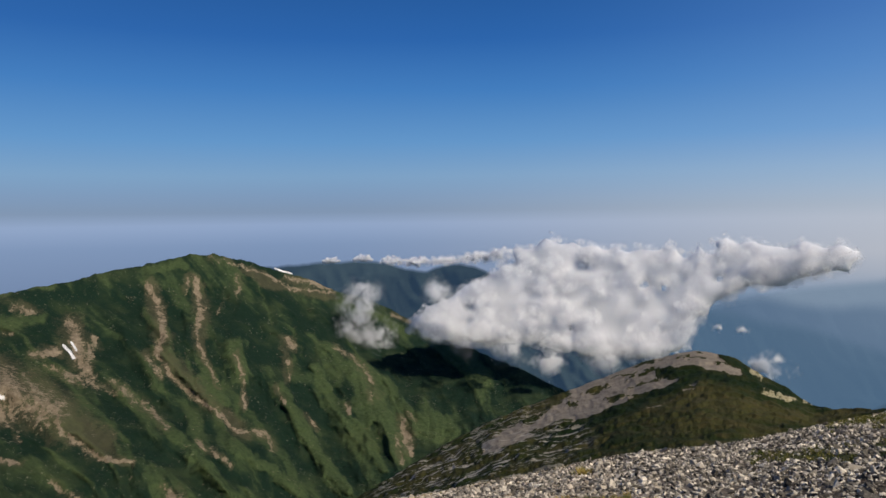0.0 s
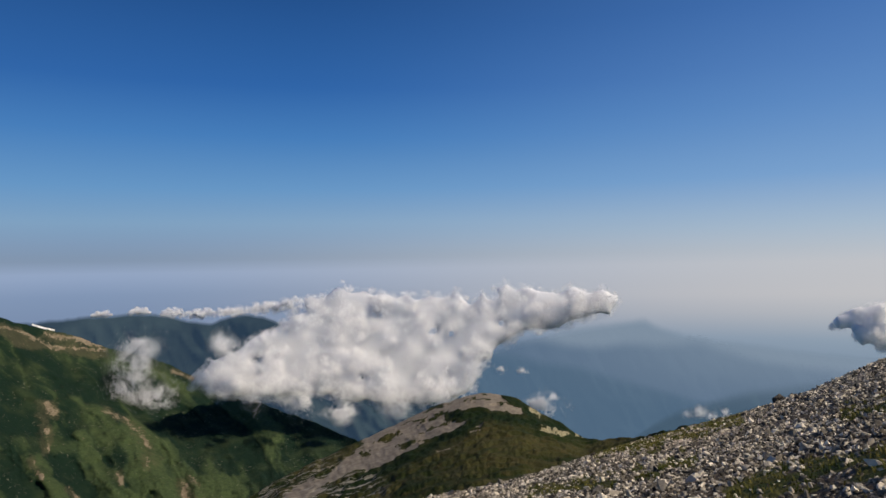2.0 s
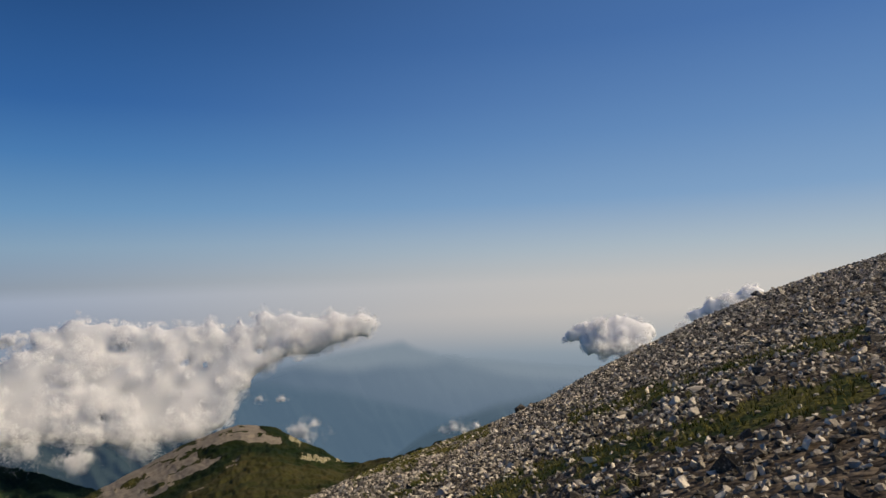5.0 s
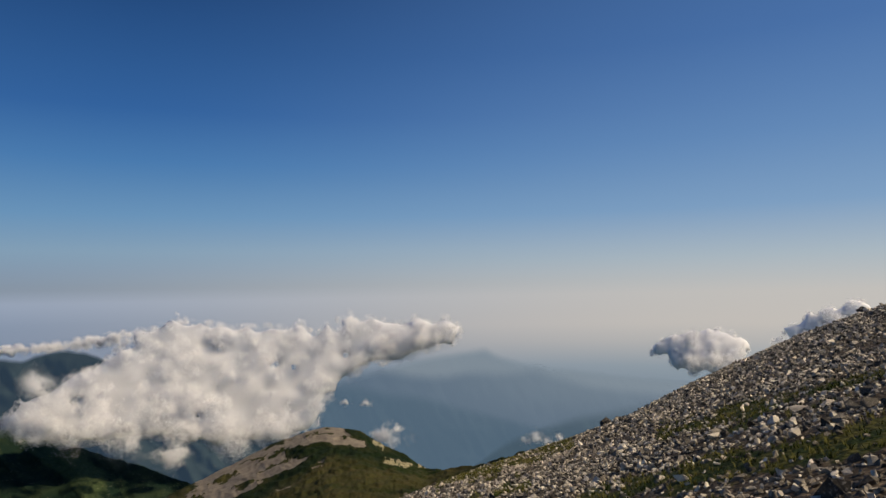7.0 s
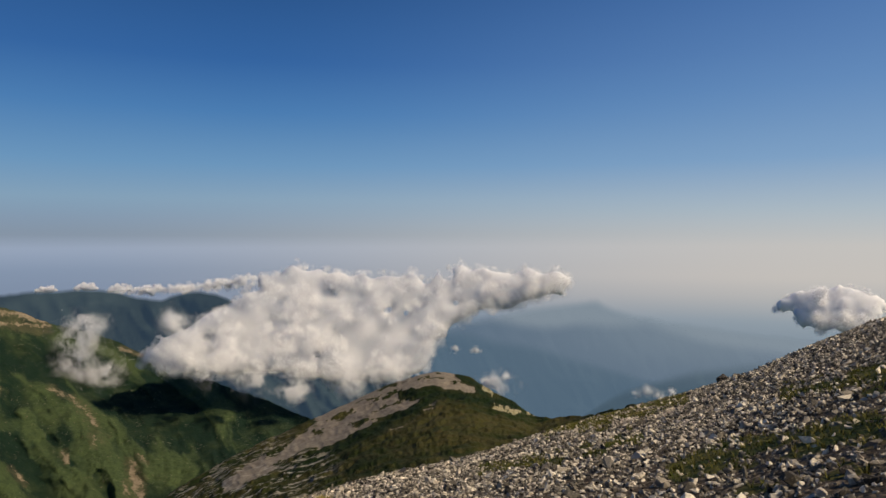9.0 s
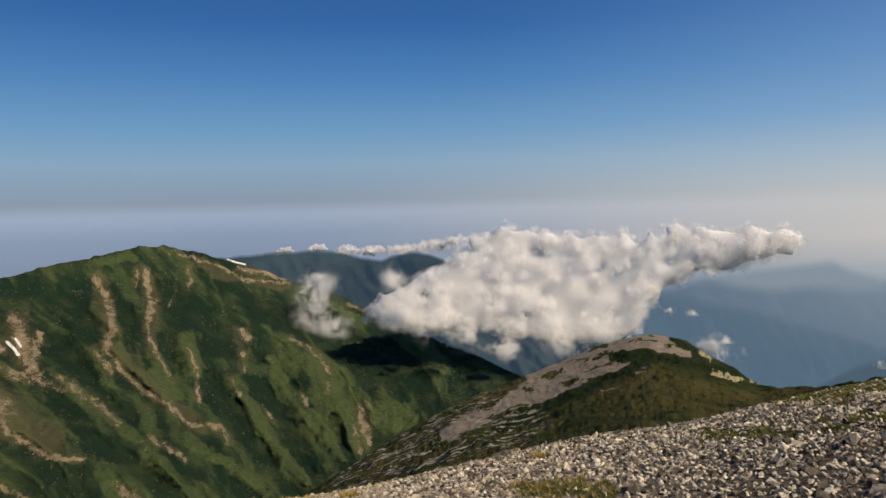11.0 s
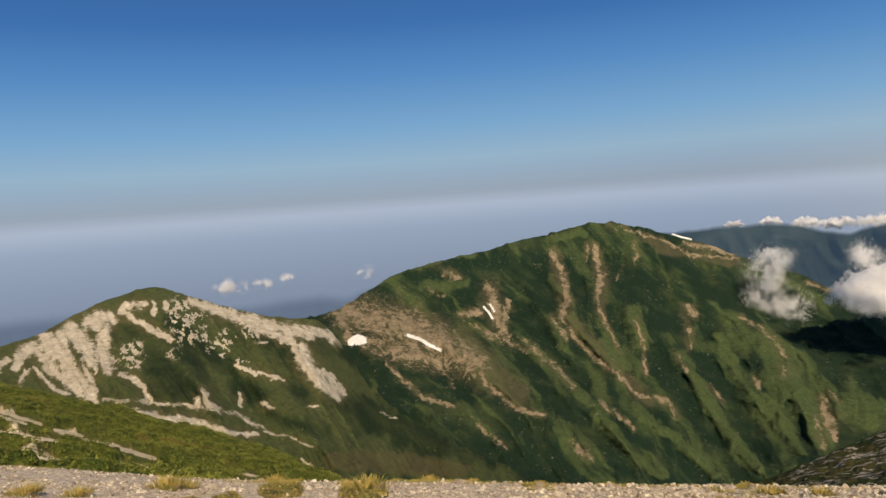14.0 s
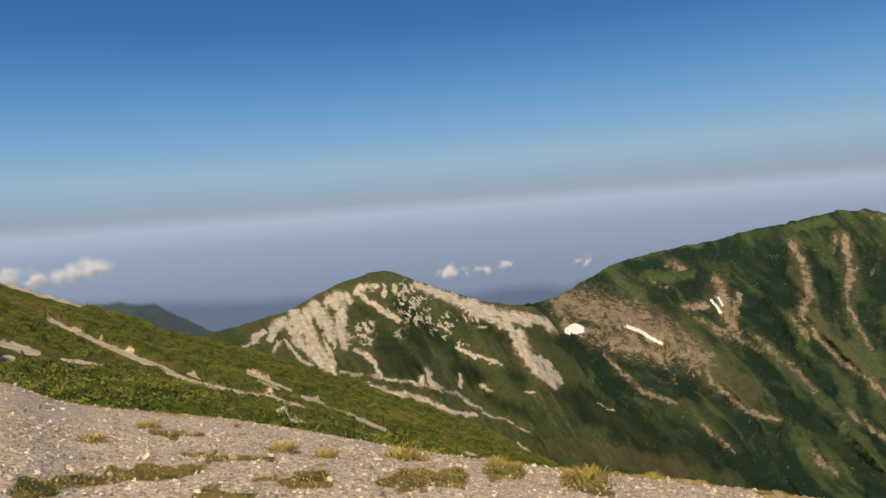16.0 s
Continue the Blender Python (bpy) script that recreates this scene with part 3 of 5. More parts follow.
LEFT_SPECKLE = [
    ([(-51.3, -6.50), (-51.0, -8.23)], 0.73, 1.00), ([(-50.7, -6.14), (-50.0, -7.50)], 0.52, 1.00),
    ([(-48.2, -8.97), (-48.7, -9.78)], 0.47, 1.00), ([(-46.8, -8.04), (-46.3, -8.96)], 0.43, 1.00),
    ([(-49.9, -8.79), (-49.3, -9.49)], 0.34, 1.00), ([(-55.7, -9.51), (-54.9, -9.01), (-54.8, -9.85)], 0.52, 0.95),
    ([(-48.6, -6.56), (-47.8, -7.07)], 0.34, 0.90), ([(-52.4, -9.54), (-52.0, -9.80)], 0.34, 0.60),
    ([(-47.5, -10.77), (-46.7, -11.29)], 0.26, 0.70),
]
LEFT_TRACK = [
    ([(-57.1, -12.27), (-53.9, -12.94), (-49.9, -14.06), (-47.8, -14.84), (-45.8, -16.28), (-43.7, -17.25), (-42.0, -17.99)], 0.13, 0.60), ([(-56.4, -13.06), (-54.3, -13.81), (-52.8, -14.46), (-50.4, -15.23), (-48.8, -15.96), (-46.7, -16.46)], 0.26, 1.00),
    ([(-52.2, -14.23), (-50.0, -15.29)], 0.21, 0.90), ([(-43.4, -18.66), (-42.1, -19.83), (-41.5, -20.32)], 0.13, 0.90),
    ([(-48.9, -16.90), (-46.3, -17.66)], 0.17, 0.70), ([(-58.0, -12.19), (-57.5, -12.48)], 0.17, 0.90),
    ([(-37.2, -8.68), (-39.0, -8.31)], 0.13, 0.30),
]
LEFT_PINE = [
    ([(-52.2, -7.25), (-49.5, -10.10), (-47.9, -11.15)], 0.39, 1.00), ([(-45.2, -9.29), (-42.8, -11.71)], 0.56, 1.00),
    ([(-41.3, -10.10), (-39.2, -11.17), (-38.8, -12.52)], 0.69, 1.00), ([(-52.3, -8.92), (-49.6, -11.36)], 0.43, 0.70),
    ([(-55.3, -7.30), (-53.5, -8.77), (-52.8, -10.53)], 0.52, 0.70), ([(-47.7, -12.88), (-43.0, -13.85)], 0.60, 0.80),
    ([(-53.7, -10.83), (-51.4, -12.39)], 0.52, 0.60), ([(-40.3, -14.55), (-36.9, -16.58)], 0.60, 0.80),
    ([(-45.7, -15.24), (-41.4, -17.00)], 0.39, 0.70),
]
MAIN_RIGHT_PINE = [([(-1.1, -11.7), (1.3, -14.7)], 1.1, 0.90)]
MAIN_RIGHT_GRASS = [([(-1.7, -15.8), (0.0, -16.2)], 0.9, 1.00), ([(0.6, -10.4), (3.4, -12.4)], 0.7, 0.70)]
KNOLL_GRAVEL = [
    ([(10.9, -13.4), (12.3, -12.75), (14.0, -11.95), (15.6, -11.3), (17.3, -10.9)], 0.62, 1.0),
    ([(16.0, -11.55), (17.8, -10.80), (19.5, -10.45), (21.2, -10.65), (22.2, -11.2)], 0.52, 1.00),
    ([(18.2, -12.40), (15.6, -13.00), (12.1, -14.0), (9.0, -15.2)], 0.80, 1.00), ([(9.0, -15.2), (6.0, -16.5), (3.5, -17.6)], 0.45, 1.00), ([(18.3, -12.2), (16.6, -12.6)], 0.80, 1.0),
]
KNOLL_ROCK = [([(24.2, -12.75), (25.9, -13.05)], 0.15, 1.0), ([(26.3, -12.60), (27.3, -13.20)], 0.14, 1.0), ([(23.2, -11.15), (23.8, -11.55)], 0.13, 0.9)]
KNOLL_STREAK = [([(-3.5, -20.73), (2.0, -18.92), (6.7, -17.1)], 1.7, 1.00), ([(-0.7, -20.4), (9.8, -17.0)], 1.1, 1.00)]
KNOLL_PINE = [
    ([(19.6, -11.5), (17.9, -12.75), (15.5, -13.9), (12.1, -15.4), (8.0, -17.2)], 0.34, 1.0), ([(16.8, -11.75), (19.1, -11.5), (22.6, -12.1), (25.7, -12.5)], 0.34, 1.0),
    ([(21.2, -10.2), (22.7, -11.0), (23.1, -11.7)], 0.22, 1.0), ([(24.6, -11.7), (26.2, -12.4), (27.9, -13.4)], 0.20, 1.0),
]
SLOPE_TRAIL = [
    ([(-77.4, -5.69), (-75.8, -6.75), (-74.4, -7.80), (-72.6, -8.93), (-70.8, -9.97), (-69.3, -11.03), (-67.7, -11.86), (-65.6, -12.58), (-61.3, -14.27)], 0.14, 1.00),
    ([(-76.9, -8.56), (-75.5, -9.04), (-73.8, -9.59)], 0.09, 1.00),
    ([(-80.3, -6.87), (-79.3, -7.45), (-78.3, -7.94)], 0.21, 1.00),
    ([(-80.4, -7.85), (-79.8, -8.06)], 0.17, 1.00),
    ([(-64.3, -11.44), (-62.9, -12.18), (-61.2, -13.17)], 0.10, 1.00),
    ([(-63.6, -12.14), (-62.1, -12.96)], 0.09, 1.00),
    ([(-70.5, -6.86), (-68.5, -7.54), (-66.5, -8.48)], 0.09, 1.00),
    ([(-79.9, -2.82), (-77.8, -3.90), (-75.3, -5.05)], 0.09, 1.00),
    ([(-66.1, -14.00), (-64.0, -14.90), (-62.5, -15.45)], 0.15, 1.00),
    ([(-68.6, -10.88), (-67.8, -11.42)], 0.09, 1.00),
    ([(-60.4, -13.73), (-58.8, -14.42)], 0.13, 1.00),
    ([(-58.8, -14.73), (-56.8, -15.58), (-54.2, -16.96)], 0.15, 1.00),
    ([(-64.4, -12.98), (-62.8, -13.62), (-60.4, -14.49)], 0.15, 1.00),
    ([(-63.9, -14.77), (-61.9, -15.25), (-60.5, -15.62)], 0.13, 1.00),
    ([(-56.4, -16.92), (-54.8, -17.40)], 0.13, 1.00),
    ([(-48.0, -19.06), (-46.9, -19.54)], 0.09, 1.00),
    ([(-57.9, -16.86), (-57.0, -17.19)], 0.09, 1.00),
]

# main mountain across the valley
MAIN_TOP = [(-44.3, 1534, -8.49), (-39.2, 1625, -7.55), (-35.3, 1729, -5.49), (-31.5, 1794, -4.59), (-27.0, 1885, -3.75), (-22.4, 1976, -2.92), (-18.7, 2054, -2.24),
            (-16.6, 2080, -2.51), (-13.1, 2132, -3.62), (-8.5, 2210, -5.31), (-4.4, 2210, -6.85), (-0.6, 2145, -8.75), (4.4, 1950, -11.02), (10.5, 1755, -13.79)]
MAIN_FOOT = [(-44.3, 806, -23.85), (-28.2, 988, -24.67), (-12.7, 1118, -24.24), (-0.9, 1170, -21.78), (10.2, 1235, -19.45)]
MAIN_BACK = [(p[0], p[1] * 1.25, p[2] - 5) for p in MAIN_TOP]
main = Sheet(-44.3, 10.8, 0.08, [MAIN_FOOT, MAIN_TOP, MAIN_BACK], [250, 10])
lean = np.interp(main.a, [-50, -30, 0], [0.95, 0.68, 0.45])
u = main.a + lean * (main.e + 2) + 3.4 * (fbm(main.a / 6, main.e / 5, octaves=4, seed=3) - 0.5)
deep = smooth(-2.5, -9, main.e)
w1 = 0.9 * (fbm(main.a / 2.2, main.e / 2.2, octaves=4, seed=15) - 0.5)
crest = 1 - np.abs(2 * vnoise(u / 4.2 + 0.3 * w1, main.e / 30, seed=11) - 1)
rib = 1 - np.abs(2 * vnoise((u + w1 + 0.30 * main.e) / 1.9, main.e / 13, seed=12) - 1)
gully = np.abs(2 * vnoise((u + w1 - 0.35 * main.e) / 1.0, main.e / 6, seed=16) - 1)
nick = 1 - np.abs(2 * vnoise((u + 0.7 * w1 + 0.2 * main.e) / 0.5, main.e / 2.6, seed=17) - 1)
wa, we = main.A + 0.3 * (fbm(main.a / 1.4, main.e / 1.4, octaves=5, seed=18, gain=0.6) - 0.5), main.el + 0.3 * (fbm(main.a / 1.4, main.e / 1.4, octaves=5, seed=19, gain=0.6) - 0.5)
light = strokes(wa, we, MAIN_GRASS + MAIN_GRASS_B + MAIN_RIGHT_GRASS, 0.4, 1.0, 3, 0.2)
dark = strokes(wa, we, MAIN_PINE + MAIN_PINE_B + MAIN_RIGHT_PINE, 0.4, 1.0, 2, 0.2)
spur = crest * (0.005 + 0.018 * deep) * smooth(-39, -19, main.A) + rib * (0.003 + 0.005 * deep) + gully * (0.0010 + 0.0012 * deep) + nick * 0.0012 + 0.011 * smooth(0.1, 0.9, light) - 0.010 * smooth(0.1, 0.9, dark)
spur = spur + 0.03 * (fbm(main.a / 4, main.e / 3, octaves=4, seed=14) - 0.5) + (fbm(main.a / 0.9, main.e / 0.7, octaves=4, seed=13) - 0.5) * 0.008
# the shoulder in front of the face, running down from the saddle
ridge_el = np.interp(main.A, [-44.3, -38.5, -35, -31.4, -26.9, -22.4, -17.8, -13.5, -7], [-8.5, -7.5, -7.9, -9.3, -11.9, -13.8, -15.5, -16.8, -20.3])
below = smooth(0.5, -1.7, main.el - ridge_el) * smooth(-10, -18, main.A)
grow = smooth(1.0, 0.86, main.v) * np.where(main.v > 1, 0, 1)
main.r = main.r * (1 - (spur - 0.03) * grow - 0.05 * below * smooth(1.0, 0.93, main.v))
top = np.exp(-((main.v - 1) / 0.05) ** 2)
main.el = main.el + top * 0.58 * (fbm(main.a / 1.3, main.a * 0 + 3.3, octaves=5, seed=5, gain=0.6) - 0.5)
BARE = [(q, (0.95 if h > 0.65 else 0.58) * h, 0.92 * s) for q, h, s in MAIN_SCREE + MAIN_SCREE_B + MAIN_SCREE_C + MAIN_SCREE_D]
scars = strokes(wa, we, BARE, 0.3, 0.5, 1, 0.6, 0.30) * (0.35 + 1.35 * fbm((main.a + 0.45 * main.e) / 0.28, main.e / 1.1, octaves=4, seed=24, gain=0.65))
dry = strokes(wa, we, [(q, 1.6 * h + 0.08, s) for q, h, s in BARE] + MAIN_DRY, 0.5, 1.2, 4, 0.3, 0.4)
main.attrs["scree"] = scars
main.attrs["dry"] = dry
# pine and grass tones also carry painted shading: ribs lighter, gullies darker
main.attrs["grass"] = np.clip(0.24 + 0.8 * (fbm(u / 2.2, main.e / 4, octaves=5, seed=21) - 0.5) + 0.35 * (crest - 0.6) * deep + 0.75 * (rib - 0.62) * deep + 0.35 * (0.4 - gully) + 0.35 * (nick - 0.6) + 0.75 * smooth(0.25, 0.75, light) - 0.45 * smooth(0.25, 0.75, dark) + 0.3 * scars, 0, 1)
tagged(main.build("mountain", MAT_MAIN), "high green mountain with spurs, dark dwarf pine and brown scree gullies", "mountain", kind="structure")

# pale scree mountain to the left of it
LEFT_TOP = [(-78.1, 832, -10.14), (-71.2, 884, -8.96), (-66.9, 936, -8.10), (-63.1, 988, -7.59), (-61.2, 1027, -7.15), (-58.3, 1066, -6.00), (-55.6, 1105, -5.02), (-53.0, 1118, -4.60),
            (-51.0, 1118, -5.42), (-47.1, 1131, -6.99), (-43.5, 1144, -8.03), (-41.5, 1170, -8.25), (-40.4, 1202.5, -9.24), (-39.2, 1209, -11.08), (-37.7, 1209, -13.55), (-35.8, 1170, -15.73), (-32.7, 1118, -17.72), (-28.9, 1066, -19.76), (-24.3, 1014, -22.28), (-21.3, 962, -25.67)]
LEFT_FOOT = [(-77.9, 312, -23.23), (-59.0, 364, -23.52), (-43.5, 494, -24.66), (-21.3, 728, -26.09)]
LEFT_BACK = [(p[0], p[1] * 1.3, p[2] - 5) for p in LEFT_TOP]
left = Sheet(-78.1, -20.9, 0.085, [LEFT_FOOT, LEFT_TOP, LEFT_BACK], [190, 8])
u2 = left.a + 0.5 * (left.e + 5)
grow = smooth(1.0, 0.88, left.v) * np.where(left.v > 1, 0, 1)
left.r = left.r * (1 - grow * ((ridged(u2 / 6, left.e / 20, octaves=2, seed=31) - 0.6) * 0.09 + (ridged(u2 / 1.3, left.e / 5, octaves=3, seed=32) - 0.5) * 0.03
                               + (fbm(left.a / 0.5, left.e / 0.4, seed=33) - 0.5) * 0.012))
left.el = left.el + 0.78 * np.exp(-((left.v - 1) / 0.08) ** 2) * (0.4 + 1.6 * smooth(-52, -48, left.a)) * (fbm(left.a / 1.0, left.a * 0 + 1.7, octaves=4, seed=35) - 0.5)
speck = strokes(left.A, left.el, LEFT_SPECKLE, 0.3, 0.8, 8) * smooth(0.53, 0.57, fbm((left.a + 0.4 * left.e) / 0.27, left.e / 0.42, octaves=4, seed=36, gain=0.6))
la, le = left.A + 0.27 * (fbm(left.a / 0.9, left.e / 0.9, octaves=5, seed=43, gain=0.6) - 0.5), left.el + 0.27 * (fbm(left.a / 0.9, left.e / 0.9, octaves=5, seed=44, gain=0.6) - 0.5)
left.attrs["dry"] = strokes(la, le, [(q, 1.8 * h + 0.1, 0.8 * s) for q, h, s in LEFT_SCREE + LEFT_SCREE_B + LEFT_SCREE_C + LEFT_TRACK] + MAIN_DRY, 0.4, 0.8, 45, 0.3, 0.4)
face_l = strokes(la, le, [(q, 0.85 * h, s) for q, h, s in LEFT_SCREE + LEFT_SCREE_B + LEFT_SCREE_C], 0.3, 0.45, 6, 0.35, 0.25) * (0.35 + 1.3 * fbm((left.a + 0.3 * left.e) / 0.3, left.e / 1.3, octaves=4, seed=38, gain=0.65))
left.attrs["scree"] = np.maximum(np.maximum(face_l, strokes(la, le, LEFT_TRACK, 0.25, 0.6, 7, 0.45, 0.5)), 1.2 * speck)
left.attrs["grass"] = np.clip(0.70 - 0.35 * smooth(-41, -34, left.A) + 1.2 * (fbm(u2 / 2.5, left.e / 5, octaves=4, seed=41) - 0.5) - 0.5 * strokes(left.A, left.el, LEFT_PINE, 0.5, 1.0, 5), 0, 1)
# grass and pine streaks carried on, lit spurs and shaded ravines in their colour
lit, shade = strokes(la, le, MAIN_GRASS + MAIN_GRASS_B, 0.4, 1.0, 3, 0.2), strokes(la, le, MAIN_PINE + MAIN_PINE_B, 0.4, 1.0, 2, 0.2)
lower = smooth(-42, -38, left.A)
left.attrs["grass"] = np.clip(left.attrs["grass"] + lower * (0.6 * smooth(0.25, 0.75, lit) - 0.35 * smooth(0.25, 0.75, shade) + 0.8 * (fbm(left.a / 1.1, left.e / 1.3, octaves=4, seed=46) - 0.5)), 0, 1)
left.attrs["scree"] = np.maximum(left.attrs["scree"], lower * strokes(la, le, [(q, 0.5 * h, 0.8 * s) for q, h, s in BARE], 0.3, 0.5, 1, 0.6, 0.3))
tagged(left.build("scree_peak", MAT_LEFT), "lower mountain with pale scree slides between green dwarf pine", "mountain", kind="structure")

# rounded knoll on the near ridge
KNOLL_TOP = [(-11.8, 169, -23.03), (-7.1, 175.5, -21.04), (-2.0, 188.5, -18.48), (2.8, 201.5, -16.10), (7.4, 214.5, -14.22), (12.0, 227.5, -12.43), (16.3, 234, -10.72), (19.6, 234, -9.97),
             (21.9, 231.4, -10.31), (23.5, 223.6, -11.21), (25.5, 214.5, -12.18), (27.7, 201.5, -13.37), (30.6, 182, -13.17), (35.0, 136.5, -12.15), (39.3, 104, -11.04), (45.5, 80.6, -9.61)]
KNOLL_FOOT = [(-12.0, 91, -27.63), (-1.0, 80.6, -25.51), (14.8, 71.5, -22.19), (30.9, 67.6, -18.06), (45.5, 62.4, -13.27)]
KNOLL_BACK = [(p[0], p[1] * 1.35, p[2] - 7) for p in KNOLL_TOP]
knoll = Sheet(-11.4, 45.5, 0.1, [KNOLL_FOOT, KNOLL_TOP, KNOLL_BACK], [150, 8])
grow = smooth(1.0, 0.9, knoll.v) * np.where(knoll.v > 1, 0, 1)
knoll.r = knoll.r * (1 - grow * ((fbm(knoll.a / 6, knoll.e / 3, octaves=4, seed=51) - 0.5) * 0.07 + (fbm(knoll.a / 0.5, knoll.e / 0.3, octaves=3, seed=52) - 0.5) * 0.02))
knoll.el = knoll.el + 0.78 * np.exp(-((knoll.v - 1) / 0.05) ** 2) * 0.22 * (fbm(knoll.a / 0.8, knoll.a * 0 + 1.7, octaves=4, seed=55) - 0.5)
knoll.attrs["scree"] = strokes(knoll.A, knoll.el, KNOLL_GRAVEL, 0.32, 0.9, 9, 0.0, 0.2) * (1 - 0.95 * smooth(0.3, 0.7, strokes(knoll.A, knoll.el, KNOLL_PINE, 0.2, 0.8, 12)))
knoll.attrs["rock"] = strokes(knoll.A, knoll.el, KNOLL_ROCK, 0.45, 0.35, 13, 0.5)
knoll.attrs["streak"] = strokes(knoll.A, knoll.el, KNOLL_STREAK, 0.5, 1.5, 10)
knoll.attrs["pine"] = np.clip(strokes(knoll.A, knoll.el, KNOLL_PINE, 0.3, 0.8, 12), 0, 1)
Xk, Yk = knoll.r * np.sin(np.radians(knoll.A)), knoll.r * np.cos(np.radians(knoll.A))
mat_k = smooth(0.60, 0.66, fbm(Xk / 5.5, Yk / 8.0, octaves=4, seed=57, gain=0.55))
knoll.attrs["scree"] = knoll.attrs["scree"] * (1 - 0.9 * mat_k)
tuft_k = smooth(0.45, 0.62, fbm(Xk / 3.0, Yk / 3.0, octaves=4, seed=56)) * (1 - smooth(0.2, 0.5, knoll.attrs["scree"]))
tagged(knoll.build("knoll", MAT_KNOLL, 0.55 * tuft_k * smooth(1.02, 0.98, knoll.v)), "rounded knoll with a bare grey gravel crown and dark turf", "hill", kind="structure")

# dwarf-pine slope beyond the gravel
SLOPE_TOP = [(-91.0, 169, 3.60), (-85.6, 169, -0.12), (-80.0, 169, -2.72), (-75.5, 169, -4.87), (-70.1, 169, -7.24), (-65.8, 166.4, -9.17), (-59.1, 162.5, -11.88), (-52.9, 153.4, -14.46), (-47.1, 136.5, -17.25), (-42.6, 123.5, -19.58), (-37.4, 110.5, -22.54)]
SLOPE_FOOT = [(-91.0, 33.8, -4.80), (-79.9, 31.2, -11.05), (-71.2, 28.6, -14.73), (-63.0, 26, -17.14), (-55.1, 23.4, -20.05), (-43.5, 22.1, -22.60), (-37.4, 22.1, -24.60)]
SLOPE_BACK = [(p[0], p[1] * 1.4, p[2] - 6) for p in SLOPE_TOP]
slope = Sheet(-91, -37.3, 0.1, [SLOPE_FOOT, SLOPE_TOP, SLOPE_BACK], [210, 8])
grow = smooth(1.0, 0.94, slope.v) * np.where(slope.v > 1, 0, 1)
trail = strokes(slope.A, slope.el, SLOPE_TRAIL, 0.10, 0.5, 15, 0.35, 0.35)
X, Y = slope.r * np.sin(np.radians(slope.A)), slope.r * np.cos(np.radians(slope.A))
bush = smooth(0.30, 0.50, fbm(X / 7, Y / 7, octaves=4, seed=61)) * (1 - smooth(0.05, 0.3, strokes(slope.A, slope.el, [([(a, e - 0.27 * (k + 0.5)) for a, e in q], 1.2 * h + 0.02, s) for q, h, s in SLOPE_TRAIL for k in (0, 1)], 0.2, 0.8, 15, 0.2)))
heads = fbm(X / 1.6, Y / 1.6, octaves=4, seed=62, gain=0.6)
slope.attrs["scree"], slope.attrs["pine"] = trail, bush
slope.r = slope.r * (1 - grow * 0.05 * (fbm(X / 20, Y / 20, octaves=3, seed=63) - 0.5))
slope.el = slope.el + np.exp(-((slope.v - 1) / 0.04) ** 2) * 0.23 * (fbm(slope.a / 0.6, slope.a * 0, octaves=3, seed=64) - 0.5)
tagged(slope.build("grassy_slope", MAT_SLOPE, (bush * (0.18 + 0.85 * smooth(0.35, 0.7, heads)) + 0.12 * heads) * smooth(1.02, 0.98, slope.v) * (0.25 + 0.75 * smooth(0.0, 0.15, slope.v))), "green slope of dwarf pine and grass crossed by pale trails", "slope", kind="structure")



def pine_cover(count, twigs, seed):
    """Low hummocks of dwarf pine: sprays of small leafy blades on rounded clumps."""
    rng = np.random.default_rng(seed)
    spot = slope.P.reshape(-1, 3)
    ok = np.nonzero((bush.ravel() > 0.3) & (slope.v.ravel() < 1.0) & (slope.v.ravel() > 0.02))[0]
    far_off = slope.r.ravel()[ok]
    pick = rng.choice(ok, count, p=far_off ** 1.6 / (far_off ** 1.6).sum())
    size = rng.uniform(0.2, 0.55, count)
    n = count * twigs
    d = rng.normal(size=(n, 3))
    d[:, 2] = np.abs(d[:, 2]) * 0.9 + 0.1
    d /= np.linalg.norm(d, axis=1)[:, None]
    S = np.repeat(size, twigs)
    c = np.repeat(spot[pick], twigs, 0) + d * (S * rng.uniform(0.7, 1.0, n))[:, None] * np.array((1.0, 1.0, 0.62))
    side = np.cross(d, rng.normal(size=(n, 3)))
    side /= np.linalg.norm(side, axis=1)[:, None]
    up = np.cross(side, d) * 0.6 + d * 0.5
    w = (S * rng.uniform(0.09, 0.17, n))[:, None]
    V = np.stack([c - side * w, c + side * w, c + up * w * 2.4], 1)
    ob = raw_mesh("dwarf_pine", V.reshape(-1, 3), np.arange(3 * n).reshape(-1, 3), MAT_NEEDLE, smooth_shade=False)
    return tagged(ob, "low dark green dwarf pine thickets covering the slope", "shrubs", kind="stuff")


pine_cover(15000, 20, 66)

